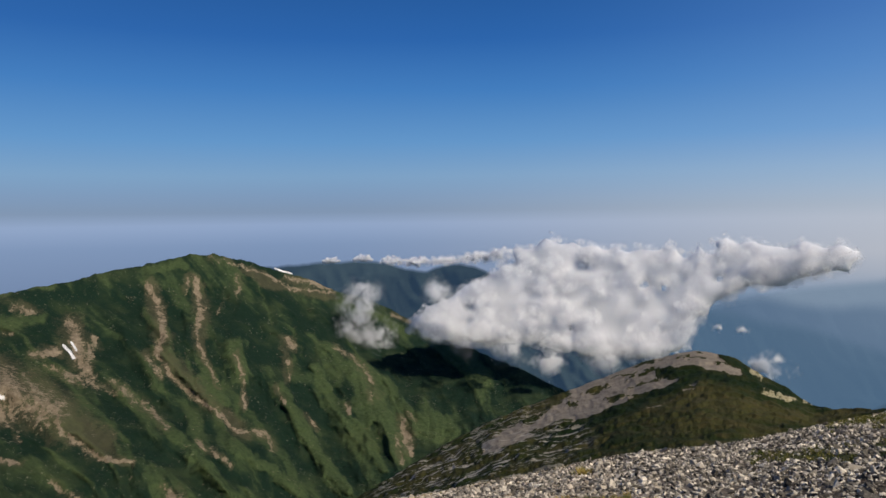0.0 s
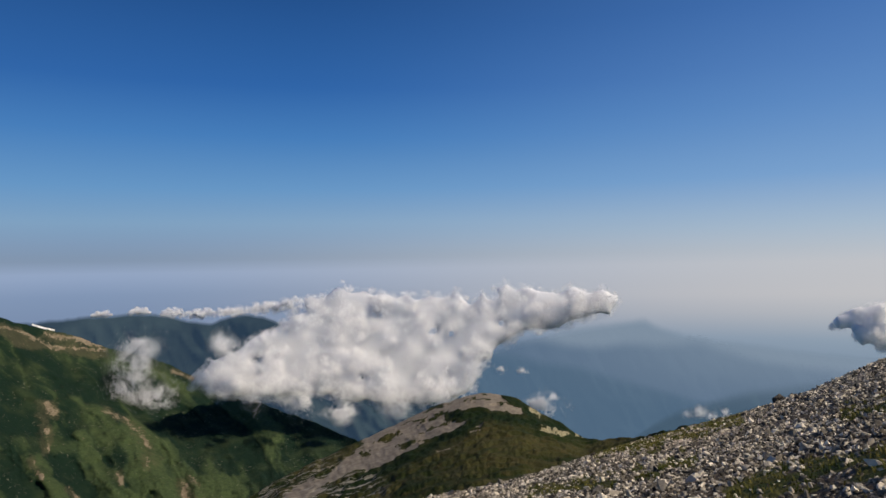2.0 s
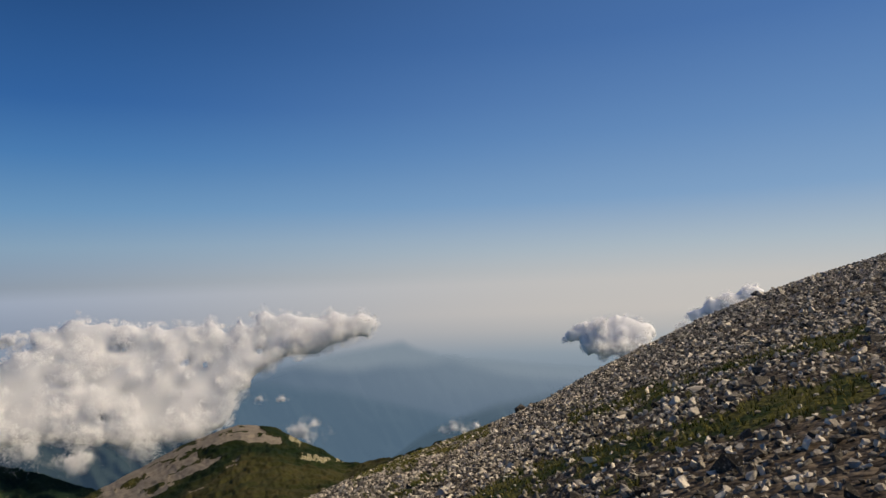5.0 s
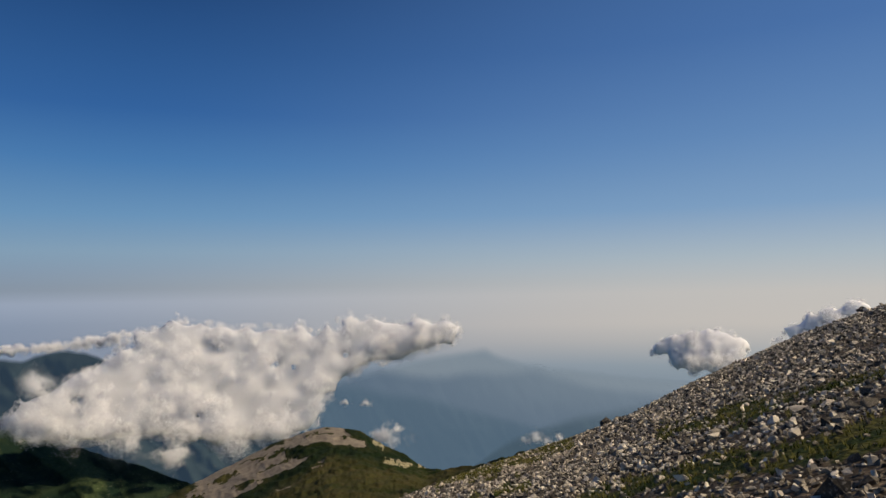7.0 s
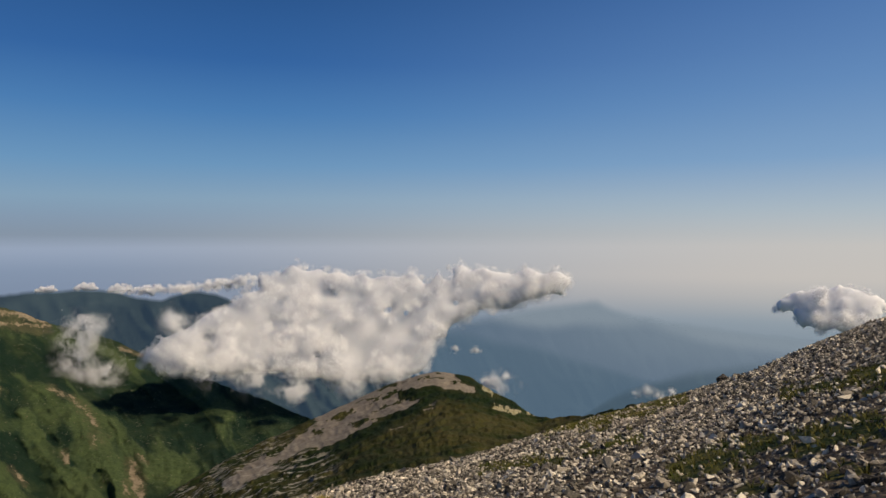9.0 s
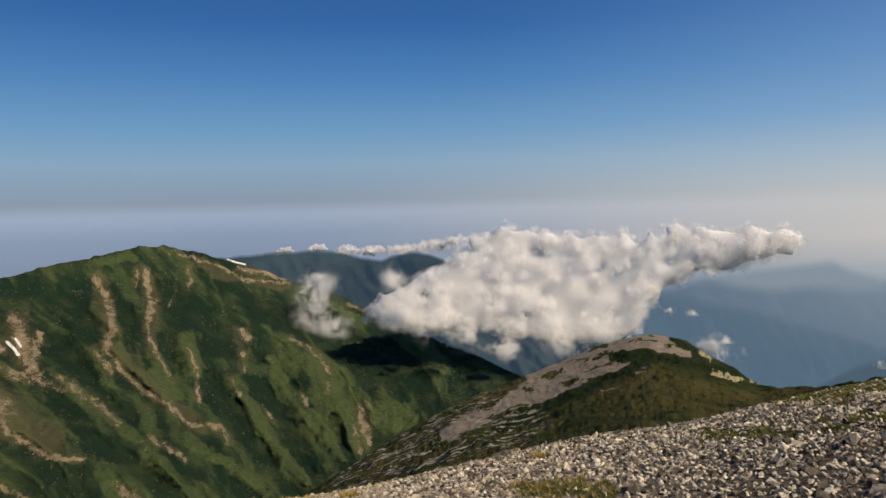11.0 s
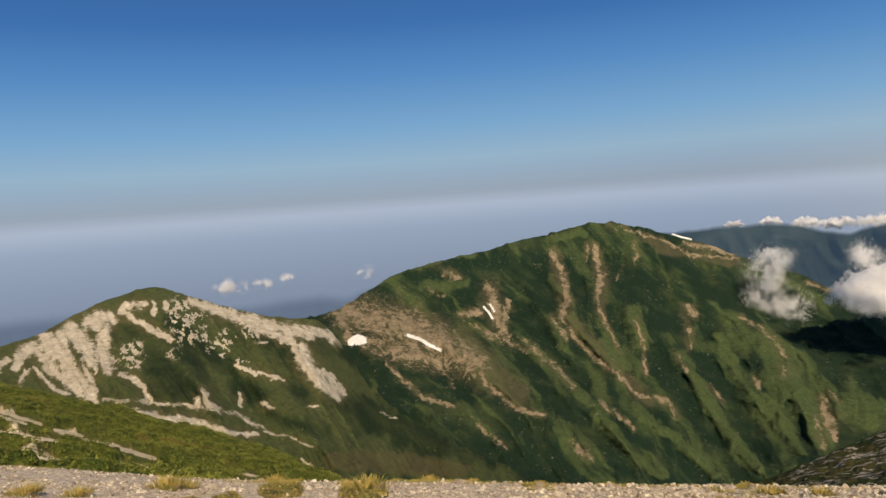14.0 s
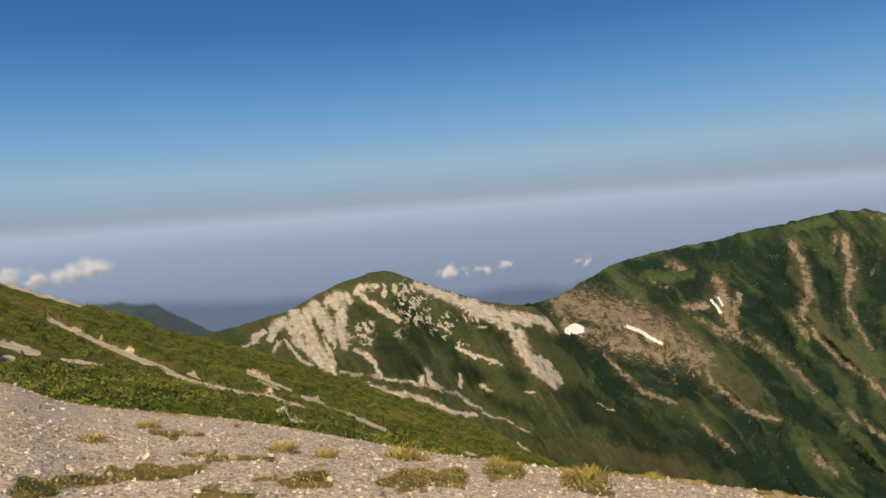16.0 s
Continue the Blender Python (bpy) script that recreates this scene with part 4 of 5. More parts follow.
# the gravel dome underfoot: bearing, distance of its edge, height angle of its edge
EDGE = [(-180.0, 39, 8.00), (-140.7, 36.4, 4.80), (-108.0, 33.8, 0.00), (-89.4, 32.5, -6.35), (-80.8, 31.2, -9.41), (-76.9, 28.6, -11.57), (-71.2, 26, -13.26), (-65.4, 23.4, -14.83), (-57.5, 20.8, -17.15), (-50.4, 18.85, -19.01), (-44.3, 17.55, -20.17),
        (-32.7, 16.25, -21.41), (-24.3, 16.25, -22.04), (-10.2, 18.2, -21.84), (3.1, 22.1, -20.32), (15.1, 27.3, -17.71), (22.0, 32.5, -16.42), (30.6, 40.3, -13.65), (39.4, 49.4, -10.80), (43.5, 53.3, -9.11),
        (47.2, 55.9, -7.13), (51.3, 58.5, -5.13), (56.8, 61.1, -2.60), (64.2, 62.4, 0.05), (84.0, 58.5, 4.97), (130.6, 45.5, 12.00), (180.0, 39, 8.00)]


def dome(az, r):
    """Ground height of the gravel dome."""
    edge, el = curve(az, EDGE, 1), curve(az, EDGE, 2)
    b = EYE / edge ** 2
    a = -np.tan(np.radians(el)) - 2 * EYE / edge
    q = np.minimum(r, 1.7 * edge)
    z = -a * q - b * q * q
    return z - (r - q) * (0.9 + a + 2 * b * q)


def bumps(x, y):
    return 0.10 * (fbm(x / 2.6, y / 2.6, octaves=3, seed=71) - 0.5) + 0.05 * (fbm(x / 0.45, y / 0.45, octaves=3, seed=72) - 0.5)


BAND = ([(28.5, -14.02), (31.2, -13.53), (33.5, -13.02), (35.7, -12.43), (37.5, -11.89), (38.6, -11.39)], 0.44, 1.4)     # dry turf under the crest
TURF = [([(66, -4.5), (60, -6.5), (57.5, -7.2), (55.6, -7.7), (52.7, -8.7), (49, -9.7), (46, -10.4)], 0.55, 1.0), ([(66, -8), (60, -9.7), (56.9, -10.9), (53.3, -11.9), (48.3, -13.3), (44.2, -14.6), (39, -16.5)], 0.74, 1.0),
        BAND, ([(35.3, -14.5), (32.3, -15.6), (28.7, -16.4), (23.6, -17.1)], 0.32, 1.0), ([(16.4, -21.6), (12.9, -21.5), (9.3, -21.8)], 0.5, 1.0), ([(51, -14.8), (47, -16), (43, -17.5)], 0.3, 0.8)]
TURF_LEFT = [([(-81.0, -15.92), (-79.0, -16.30), (-77.0, -16.66), (-74.4, -16.74), (-73.3, -16.50), (-69.4, -17.25), (-64.0, -17.93)], 0.28, 1.0), ([(-74.5, -17.00), (-72.5, -17.03), (-71.0, -17.35)], 0.51, 1.0), ([(-69.6, -19.33), (-66.7, -19.64), (-63.4, -19.77), (-60.7, -19.63)], 0.62, 1.0), ([(-72.4, -14.47), (-68.8, -15.50)], 0.12, 1.0), ([(-56.3, -20.66), (-53.5, -20.56), (-49.5, -20.68)], 0.48, 1.0), ([(-81.4, -16.29), (-79.4, -16.66)], 0.35, 1.0), ([(-70.5, -16.33), (-67.7, -16.74)], 0.12, 1.0),
             ([(-46.9, -20.46), (-44.9, -20.58)], 0.55, 1.0), ([(-40.4, -21.82), (-38.1, -21.97)], 0.63, 1.0), ([(-34.7, -20.67), (-33.5, -20.68)], 0.47, 1.0), ([(-25.8, -22.00), (-24.3, -22.04)], 0.32, 0.9),
             ([(-20.4, -21.73), (-18.8, -21.77)], 0.32, 0.9), ([(-11.5, -22.46), (-4.4, -23.44)], 0.48, 0.9), ([(-9.7, -21.61), (-8.8, -21.48)], 0.32, 0.9)]


def turf_at(x, y, az, el):
    return strokes(az, el, TURF + TURF_LEFT, 0.8, 1.4, 17) * smooth(0.28, 0.45, fbm(x / 1.1, y / 1.1, octaves=3, seed=73))


az = np.concatenate([np.arange(-180, -92, 1.0), np.arange(-92, 76, 0.32), np.arange(76, 180, 1.0)])
rr = np.concatenate([[0.001, 0.3], np.geomspace(0.6, 130, 155)])
A, Rr = np.meshgrid(az, rr, indexing="ij")
Xd, Yd = Rr * np.sin(np.radians(A)), Rr * np.cos(np.radians(A))
Zd = dome(A, Rr) + bumps(Xd, Yd)
El = np.degrees(np.arctan2(Zd - EYE, Rr))
turf = turf_at(Xd, Yd, A, El)
# pale gravel to the left; rightward the darker ground has shade in its colour
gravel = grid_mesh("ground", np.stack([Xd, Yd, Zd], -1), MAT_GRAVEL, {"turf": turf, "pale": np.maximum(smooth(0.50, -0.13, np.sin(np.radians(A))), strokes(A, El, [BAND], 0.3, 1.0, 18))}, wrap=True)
tagged(gravel, "stony summit slope of pale gravel with strips of turf", "ground", kind="structure")

# valley floor out to the far land
vaz = np.arange(-180, 180, 2.0)
vr = np.concatenate([np.geomspace(80, 4900, 60)])
VA, VR = np.meshgrid(vaz, vr, indexing="ij")
VZ = np.maximum(-60 - 0.58 * (VR - 80), -1150) + 25 * (fbm(VR * np.sin(np.radians(VA)) / 200, VR * np.cos(np.radians(VA)) / 200, seed=77) - 0.5)
tagged(grid_mesh("valley_floor", np.stack([VR * np.sin(np.radians(VA)), VR * np.cos(np.radians(VA)), VZ], -1), MAT_VALLEY, wrap=True), "deep forested valley floor", "valley", kind="structure")

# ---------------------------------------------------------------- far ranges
# the first colour of each range is painted haze, given off as glow
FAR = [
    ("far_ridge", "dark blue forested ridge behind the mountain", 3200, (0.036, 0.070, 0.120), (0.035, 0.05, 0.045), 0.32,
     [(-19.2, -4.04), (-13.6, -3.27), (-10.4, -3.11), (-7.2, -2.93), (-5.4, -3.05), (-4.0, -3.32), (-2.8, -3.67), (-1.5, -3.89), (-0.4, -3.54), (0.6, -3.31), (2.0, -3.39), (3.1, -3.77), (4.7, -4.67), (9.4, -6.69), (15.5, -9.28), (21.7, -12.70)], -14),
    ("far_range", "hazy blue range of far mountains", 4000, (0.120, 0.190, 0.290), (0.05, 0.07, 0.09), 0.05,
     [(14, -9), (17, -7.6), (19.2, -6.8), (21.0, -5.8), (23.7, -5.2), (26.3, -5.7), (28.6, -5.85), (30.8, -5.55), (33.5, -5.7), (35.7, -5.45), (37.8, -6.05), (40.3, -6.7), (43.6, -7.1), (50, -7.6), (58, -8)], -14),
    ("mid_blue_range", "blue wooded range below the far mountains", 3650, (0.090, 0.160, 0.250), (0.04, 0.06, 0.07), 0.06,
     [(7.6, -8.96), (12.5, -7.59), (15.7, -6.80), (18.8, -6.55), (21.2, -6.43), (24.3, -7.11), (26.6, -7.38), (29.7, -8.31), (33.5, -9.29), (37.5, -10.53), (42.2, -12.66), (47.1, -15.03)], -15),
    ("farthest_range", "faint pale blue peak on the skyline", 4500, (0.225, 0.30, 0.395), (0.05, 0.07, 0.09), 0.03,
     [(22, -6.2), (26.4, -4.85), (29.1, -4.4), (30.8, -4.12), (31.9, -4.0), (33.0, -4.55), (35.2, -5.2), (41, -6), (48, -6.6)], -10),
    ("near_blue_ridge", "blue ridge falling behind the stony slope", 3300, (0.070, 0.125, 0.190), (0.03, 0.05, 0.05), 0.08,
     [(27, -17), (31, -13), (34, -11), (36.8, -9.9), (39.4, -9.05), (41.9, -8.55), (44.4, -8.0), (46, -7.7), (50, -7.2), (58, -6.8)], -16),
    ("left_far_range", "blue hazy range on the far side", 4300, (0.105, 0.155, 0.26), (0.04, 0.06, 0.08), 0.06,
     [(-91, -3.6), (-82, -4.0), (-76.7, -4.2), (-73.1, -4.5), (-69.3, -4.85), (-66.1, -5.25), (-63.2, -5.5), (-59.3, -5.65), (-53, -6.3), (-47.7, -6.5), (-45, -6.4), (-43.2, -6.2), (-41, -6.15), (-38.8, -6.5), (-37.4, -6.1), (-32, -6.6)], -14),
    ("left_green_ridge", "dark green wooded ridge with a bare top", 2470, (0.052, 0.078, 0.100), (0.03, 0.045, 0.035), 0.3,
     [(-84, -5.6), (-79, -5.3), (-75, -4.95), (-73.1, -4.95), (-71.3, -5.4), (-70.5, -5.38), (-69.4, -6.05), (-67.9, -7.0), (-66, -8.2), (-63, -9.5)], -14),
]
for name, label, dist, air, land, part_of, line, foot in FAR:
    top = [(a, dist, e) for a, e in line]
    far = Sheet(line[0][0], line[-1][0], 0.17, [[(line[0][0], dist * 0.93, foot), (line[-1][0], dist * 0.93, foot)], top, [(a, dist * 1.08, e - 3) for a, e in line]], [36, 3])
    grow = smooth(1.0, 0.9, far.v) * np.where(far.v > 1, 0, 1)
    far.r = far.r * (1 - grow * (ridged((far.a + 0.5 * far.e) / 3.0, far.e / 6, octaves=4, seed=len(name)) - 0.5) * 0.05)
    far.el = far.el + np.exp(-((far.v - 1) / 0.08) ** 2) * 0.24 * (fbm(far.a / 1.4, far.a * 0 + dist, octaves=5, seed=3, gain=0.6) - 0.5)
    # crests faded and sunward upper slopes paled: haze put into the material
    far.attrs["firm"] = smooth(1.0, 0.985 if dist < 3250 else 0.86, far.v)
    far.attrs["painted_haze"] = 0.8 * smooth(20, 46, far.A) * smooth(-12, -5.2, far.el)
    tagged(far.build(name, hazed_material(name, air, land, part_of)), label, "mountain range", kind="structure")

# ---------------------------------------------------------------- snow patches


def snow_patch(sheet, line, width, lift, label, seed, rag=0.6, taper=0.55):
    lo_a, hi_a = min(p[0] for p in line) - 2.5 * width, max(p[0] for p in line) + 2.5 * width
    lo_e, hi_e = min(p[1] for p in line) - 2.5 * width, max(p[1] for p in line) + 2.5 * width
    a, e = np.meshgrid(np.linspace(lo_a, hi_a, 44), np.linspace(lo_e, hi_e, 40), indexing="ij")
    body = strokes(a, e, [(line, width, 1.0)], width * rag, width * 1.2, seed, taper)
    r = sheet.at(a.ravel(), e.ravel()).reshape(a.shape)
    P = place(a, e, r - lift * smooth(0.2, 0.8, body))
    keep = body[:-1, :-1] > 0.35
    i, j = np.nonzero(keep)
    n = a.shape[1]
    quads = np.stack([i * n + j, (i + 1) * n + j, (i + 1) * n + j + 1, i * n + j + 1], -1)
    used, inv = np.unique(quads, return_inverse=True)
    ob = raw_mesh("snow_patch", P.reshape(-1, 3)[used], inv.reshape(-1, 4), MAT_SNOW)
    return tagged(ob, label, "snow", "snow patches on the mountains")


snow_patch(main, [(-28.0, -8.40), (-27.6, -8.90), (-27.4, -9.33)], 0.066, 1, "narrow white strip of old snow in a brown hollow", 1)
snow_patch(main, [(-27.5, -8.22), (-27.2, -8.79)], 0.047, 1, "small white strip of old snow in a brown hollow", 2)
snow_patch(main, [(-34.4, -10.19), (-33.4, -10.54), (-32.6, -11.09), (-31.8, -11.56)], 0.086, 1, "long white tongue of old snow on brown scree", 3)
snow_patch(main, [(-38.8, -10.34), (-38.5, -10.15), (-38.2, -10.07), (-37.8, -10.27), (-38.3, -10.38)], 0.187, 1, "broad white patch of old snow by the saddle", 4, 0.7, 0.15)
snow_patch(main, [(-13.2, -3.51), (-12.6, -3.75), (-11.9, -3.96)], 0.039, 1, "thin white line of snow below the summit ridge", 5)

# ---------------------------------------------------------------- clouds


def turn_matrices(rng, n, tilt):
    a, b, c = rng.uniform(0, 2 * np.pi, n), rng.normal(0, tilt, n), rng.normal(0, tilt, n)
    ca, sa, cb, sb, cc, sc = np.cos(a), np.sin(a), np.cos(b), np.sin(b), np.cos(c), np.sin(c)
    o, l = np.zeros(n), np.ones(n)
    rz = np.stack([ca, -sa, o, sa, ca, o, o, o, l], -1).reshape(n, 3, 3)
    rx = np.stack([l, o, o, o, cb, -sb, o, sb, cb], -1).reshape(n, 3, 3)
    ry = np.stack([cc, o, sc, o, l, o, -sc, o, cc], -1).reshape(n, 3, 3)
    return rz @ rx @ ry



def flecks(name, pos, size, rng):
    """Fine drifting vapour: a haze of tiny flecks, each turned at hazard about the light."""
    n = len(pos)
    rot = np.array(sd.to_track_quat("Z", "Y").to_matrix()) @ turn_matrices(rng, n, 0.55)
    tri = np.array([(1.0, 0, 0), (-0.5, 0.87, 0), (-0.5, -0.87, 0)])
    V = np.einsum("nij,vj->nvi", rot, tri) * size[:, None, None] + pos[:, None, :]
    return raw_mesh(name, V.reshape(-1, 3), np.arange(3 * n).reshape(-1, 3), MAT_VAPOUR)


def billows(lobes, dist, rng, puffs, lean, small=4, uneven=0.02):
    """Balls of each lobe; a leaning heap lies back, its foot nearer than its top."""
    balls, top = [], max(e for a, e, s in lobes)
    for a, e, s in lobes:
        R0 = dist * math.radians(s)
        deep = (e - top) * lean
        c = place(np.array(a), np.array(e), np.array(dist * (1 + deep + uneven * rng.uniform(-1, 1))))
        balls.append((c, R0 * 0.72))
        for _ in range(puffs):
            d = rng.normal(size=3)
            d[2] = d[2] * 0.8 + 0.15
            d /= np.linalg.norm(d)
            R1 = R0 * rng.uniform(0.25, 0.5)
            c1 = c + d * R0 * rng.uniform(0.4, 0.7)
            balls.append((c1, R1))
            for _ in range(small):
                d2 = d + rng.normal(size=3) * 0.8
                d2 /= np.linalg.norm(d2)
                balls.append((c1 + d2 * R1 * rng.uniform(0.5, 0.8), R1 * rng.uniform(0.35, 0.6)))
    return balls


def cloud_core(lobes, dist, voxel, lean, seed, share, rounds):
    """The bright closed heart of a cumulus: its billows run together."""
    rng = np.random.default_rng(seed)
    bm = bmesh.new()
    for c, R0 in billows(lobes, dist, rng, 3, lean, 0, 0.003):
        bmesh.ops.create_icosphere(bm, subdivisions=1, radius=R0 * share, matrix=Matrix.Translation(c))
    me = bpy.data.meshes.new("billows")
    bm.to_mesh(me)
    bm.free()
    ob = new("cloud", me)
    mod = ob.modifiers.new("join", "REMESH")
    mod.mode, mod.voxel_size = "VOXEL", voxel
    ob.modifiers.new("soften", "SMOOTH").iterations = rounds
    bpy.context.view_layer.update()
    done = bpy.data.meshes.new_from_object(ob.evaluated_get(bpy.context.evaluated_depsgraph_get()))
    ob.modifiers.clear()
    ob.data = done
    bm = bmesh.new()
    bm.from_mesh(done)
    bm.verts.ensure_lookup_table()
    left_over, pieces = set(bm.verts), []
    while left_over:
        heap, piece = [left_over.pop()], []
        while heap:
            v = heap.pop()
            piece.append(v)
            near_v = [e.other_vert(v) for e in v.link_edges if e.other_vert(v) in left_over]
            left_over.difference_update(near_v)
            heap += near_v
        pieces.append(piece)
    pieces.sort(key=len)
    bmesh.ops.delete(bm, geom=[v for p in pieces[:-1] for v in p], context="VERTS")
    bm.to_mesh(done)
    bm.free()
    bpy.data.meshes.remove(me)
    done.polygons.foreach_set("use_smooth", np.full(len(done.polygons), True))
    done.materials.clear()
    done.materials.append(MAT_CLOUD)
    return ob


def cloud(lobes, dist, label, seed, count, puffs=6, grain=0.028, lean=0.0, size=0.0005, core=(0.006, 0.71, 10)):
    """A cumulus of billows, each a haze of drifting droplets, torn at its rim: lobes are bearing, height, half width in degrees."""
    rng = np.random.default_rng(seed)
    balls = billows(lobes, dist, rng, puffs, lean)
    C, S = np.array([c for c, R0 in balls]), np.array([R0 for c, R0 in balls])
    n, w = count * 4, dist * grain
    pick = rng.choice(len(S), n, p=S ** 2 / (S ** 2).sum())
    d = rng.normal(size=(n, 3))
    d /= np.linalg.norm(d, axis=1)[:, None]
    rho = rng.uniform(0.15, 1.0, n) ** 0.6 * 1.08
    pos = C[pick] + d * (S[pick] * rho)[:, None]
    rim = 0.30 + 0.24 * (rho - 0.75)
    dense = smooth(rim, rim + 0.10, fbm(pos[:, 0] / w, pos[:, 1] / w, pos[:, 2] / w, octaves=5, seed=seed + 9, gain=0.6))
    keep = np.nonzero(rng.uniform(size=n) < dense)[0][:count]
    root = tagged(cloud_core(lobes, dist, dist * core[0], lean, seed, *core[1:]), label, "cloud", "clouds in the valley")
    for name, mine in (("billow_haze", keep[rho[keep] < 0.85]), ("torn_rim", keep[rho[keep] >= 0.85])):
        tagged(flecks(name, pos[mine], dist * size * rng.uniform(0.6, 1.3, len(mine)), rng), kind="stuff").parent = root
    return root


def wisp(lobes, dist, count, size, label, seed, spread=0.5, grain=0.016):
    """A torn shred of cloud with no firm body."""
    rng = np.random.default_rng(seed)
    got = []
    weight = np.array([s * s for a, e, s in lobes])
    for (a, e, s), share in zip(lobes, weight / weight.sum()):
        R0, n = dist * math.radians(s), int(count * share * 5)
        c = place(np.array(a), np.array(e), np.array(float(dist)))
        p = c + rng.normal(size=(n, 3)) * R0 * spread * np.array((1.0, 1.0, 0.9))
        w = dist * grain
        dense = smooth(0.42, 0.64, fbm(p[:, 0] / w, p[:, 1] / w, p[:, 2] / w, octaves=5, seed=seed, gain=0.6))
        got.append(p[rng.uniform(size=n) < dense])
    pos = np.concatenate(got)
    pos = pos[rng.permutation(len(pos))[:count]]
    ob = flecks("cloud", pos, size * rng.uniform(0.6, 1.4, len(pos)), rng)
    return tagged(ob, label, "cloud", "clouds in the valley", kind="stuff")


BANK_TOP = [(-2.5, -7.3), (-0.7, -6.0), (1.1, -5.2), (3.0, -3.9), (4.6, -2.7), (5.3, -2.0), (7.3, -1.4), (9.0, -0.65), (10.6, -1.5), (12.7, -1.4), (15.8, -1.6), (17.5, -1.15), (18.7, -2.1), (21.5, -1.2), (26.4, -1.15), (28.7, -1.05), (30.5, -1.9)]
BANK_BASE = [(-2.5, -8.0), (-0.8, -9.5), (2.9, -9.6), (6.8, -9.8), (10.9, -10.4), (15.2, -10.6), (18.2, -9.8), (19.2, -7.7), (20.1, -6.6), (22.8, -5.3), (26.4, -4.5), (28.6, -3.9), (30.5, -2.8)]
rng = np.random.default_rng(4)
bank = []
for a in np.arange(-2.2, 30.4, 0.55):
    hi, lo = float(curve(np.array(a), BANK_TOP, 1)) + rng.uniform(-0.7, 0.2), float(curve(np.array(a), BANK_BASE, 1))
    e = hi
    while e > lo + 0.24:
        s = min(rng.uniform(0.55, 1.5), 0.55 * (hi - lo) + 0.15)
        bank.append((a + rng.uniform(-0.4, 0.4), max(e - s, lo + 0.4 * s), s))
        e -= s * 1.25
cloud(bank, 1920, "large bank of white cumulus cloud over the valley", 1, 480000, 5, lean=0.010)
for k, (a, e, s) in enumerate([(-8.9, -3.0, 0.33), (-6.4, -2.9, 0.39), (-4.1, -3.1, 0.47), (-2.1, -3.2, 0.58), (0.2, -3.1, 0.58), (2.4, -2.9, 0.66), (4.5, -2.7, 0.7)]):
    cloud([(a - 1.5 * s, e - 0.3 * s, 0.8 * s), (a - 0.7 * s, e, s), (a, e - 0.2 * s, 1.1 * s), (a + 0.7 * s, e + 0.1 * s, s), (a + 1.5 * s, e - 0.2 * s, 0.8 * s)], 3600, "low heap of white cloud behind the blue ridge", 210 + k, 12000, 5, 0.008, 0.05, 0.00034, (0.003, 0.6, 2))
wisp([(0.6, -7.31, 1.09), (2.1, -9.15, 1.25), (5.2, -10.19, 1.17), (8.3, -11.01, 1.01), (12.7, -10.56, 1.25), (15.9, -10.07, 1.01), (-0.5, -5.58, 0.94)], 1700, 70000, 0.6, "ragged grey underside of the cloud bank", 2)
wisp([(27.2, -2.64, 0.78), (28.3, -3.08, 0.70), (26.4, -3.60, 0.70), (24.4, -4.27, 0.78), (21.2, -5.50, 0.86), (19.6, -7.28, 0.70)], 1850, 40000, 0.5, "thin drifting tail of the cloud bank", 22)
wisp([(-6.7, -4.95, 0.5), (-6.2, -5.7, 1.1), (-6.9, -6.5, 1.2), (-6.5, -7.6, 1.0), (-7.4, -8.4, 1.0), (-5.7, -9.2, 1.3), (-4.8, -8.7, 0.8), (-7.0, -9.6, 0.9), (-5.0, -10.0, 0.8)], 1985, 60000, 0.62, "torn wisp of cloud hanging before the mountain", 3, 0.55, 0.013)
wisp([(24.3, -10.6, 0.80), (23.4, -10.8, 0.65), (25.5, -11.0, 0.70), (24.7, -10.4, 0.60), (24.5, -11.1, 0.7)], 1950, 24000, 0.55, "small white cloud low behind the knoll", 4, 0.42)
wisp([(7.6, -11.2, 0.7), (8.3, -11.1, 0.75), (9.0, -11.3, 0.6), (8.0, -11.6, 0.55)], 1700, 14000, 0.62, "small loose puff of cloud under the bank", 23, 0.5, 0.014)
cloud([(45.3, -4.4, 0.85), (46.2, -3.9, 1.05), (47.3, -3.8, 1.25), (48.6, -3.7, 1.3), (49.9, -3.75, 1.2), (51.0, -4.0, 1.0), (46.6, -4.7, 1.0), (48.0, -4.6, 1.3), (49.4, -4.6, 1.3), (50.8, -4.6, 1.0), (46.6, -5.3, 0.9), (47.8, -5.5, 1.2), (49.2, -5.5, 1.2), (50.6, -5.3, 1.0)], 2860, "round white cumulus above the stony slope", 5, 70000, 6, 0.024, 0.012, core=(0.004, 0.90, 5))
cloud([(53.5, -3.8, 0.65), (54.6, -3.0, 0.85), (55.8, -2.5, 1.0), (57.0, -1.9, 1.1), (58.3, -1.4, 1.1), (55.0, -3.8, 0.8), (56.2, -3.4, 1.0), (57.5, -2.9, 1.1), (58.9, -2.4, 1.1)], 2990, "white cumulus heap behind the slope", 6, 40000, 6, 0.024, 0.012, core=(0.004, 0.90, 5))
wisp([(35.9, -11.00, 0.47), (36.8, -11.29, 0.43), (35.1, -11.27, 0.35), (37.6, -11.02, 0.31)], 2080, 9000, 0.55, "tiny pale cloud low in the valley", 7, 0.5, 0.01)
wisp([(21.1, -8.16, 0.28), (20.9, -8.27, 0.27), (21.3, -8.25, 0.20)], 2080, 2600, 0.5, "small torn scrap of white cloud", 18, 0.5, 0.007)
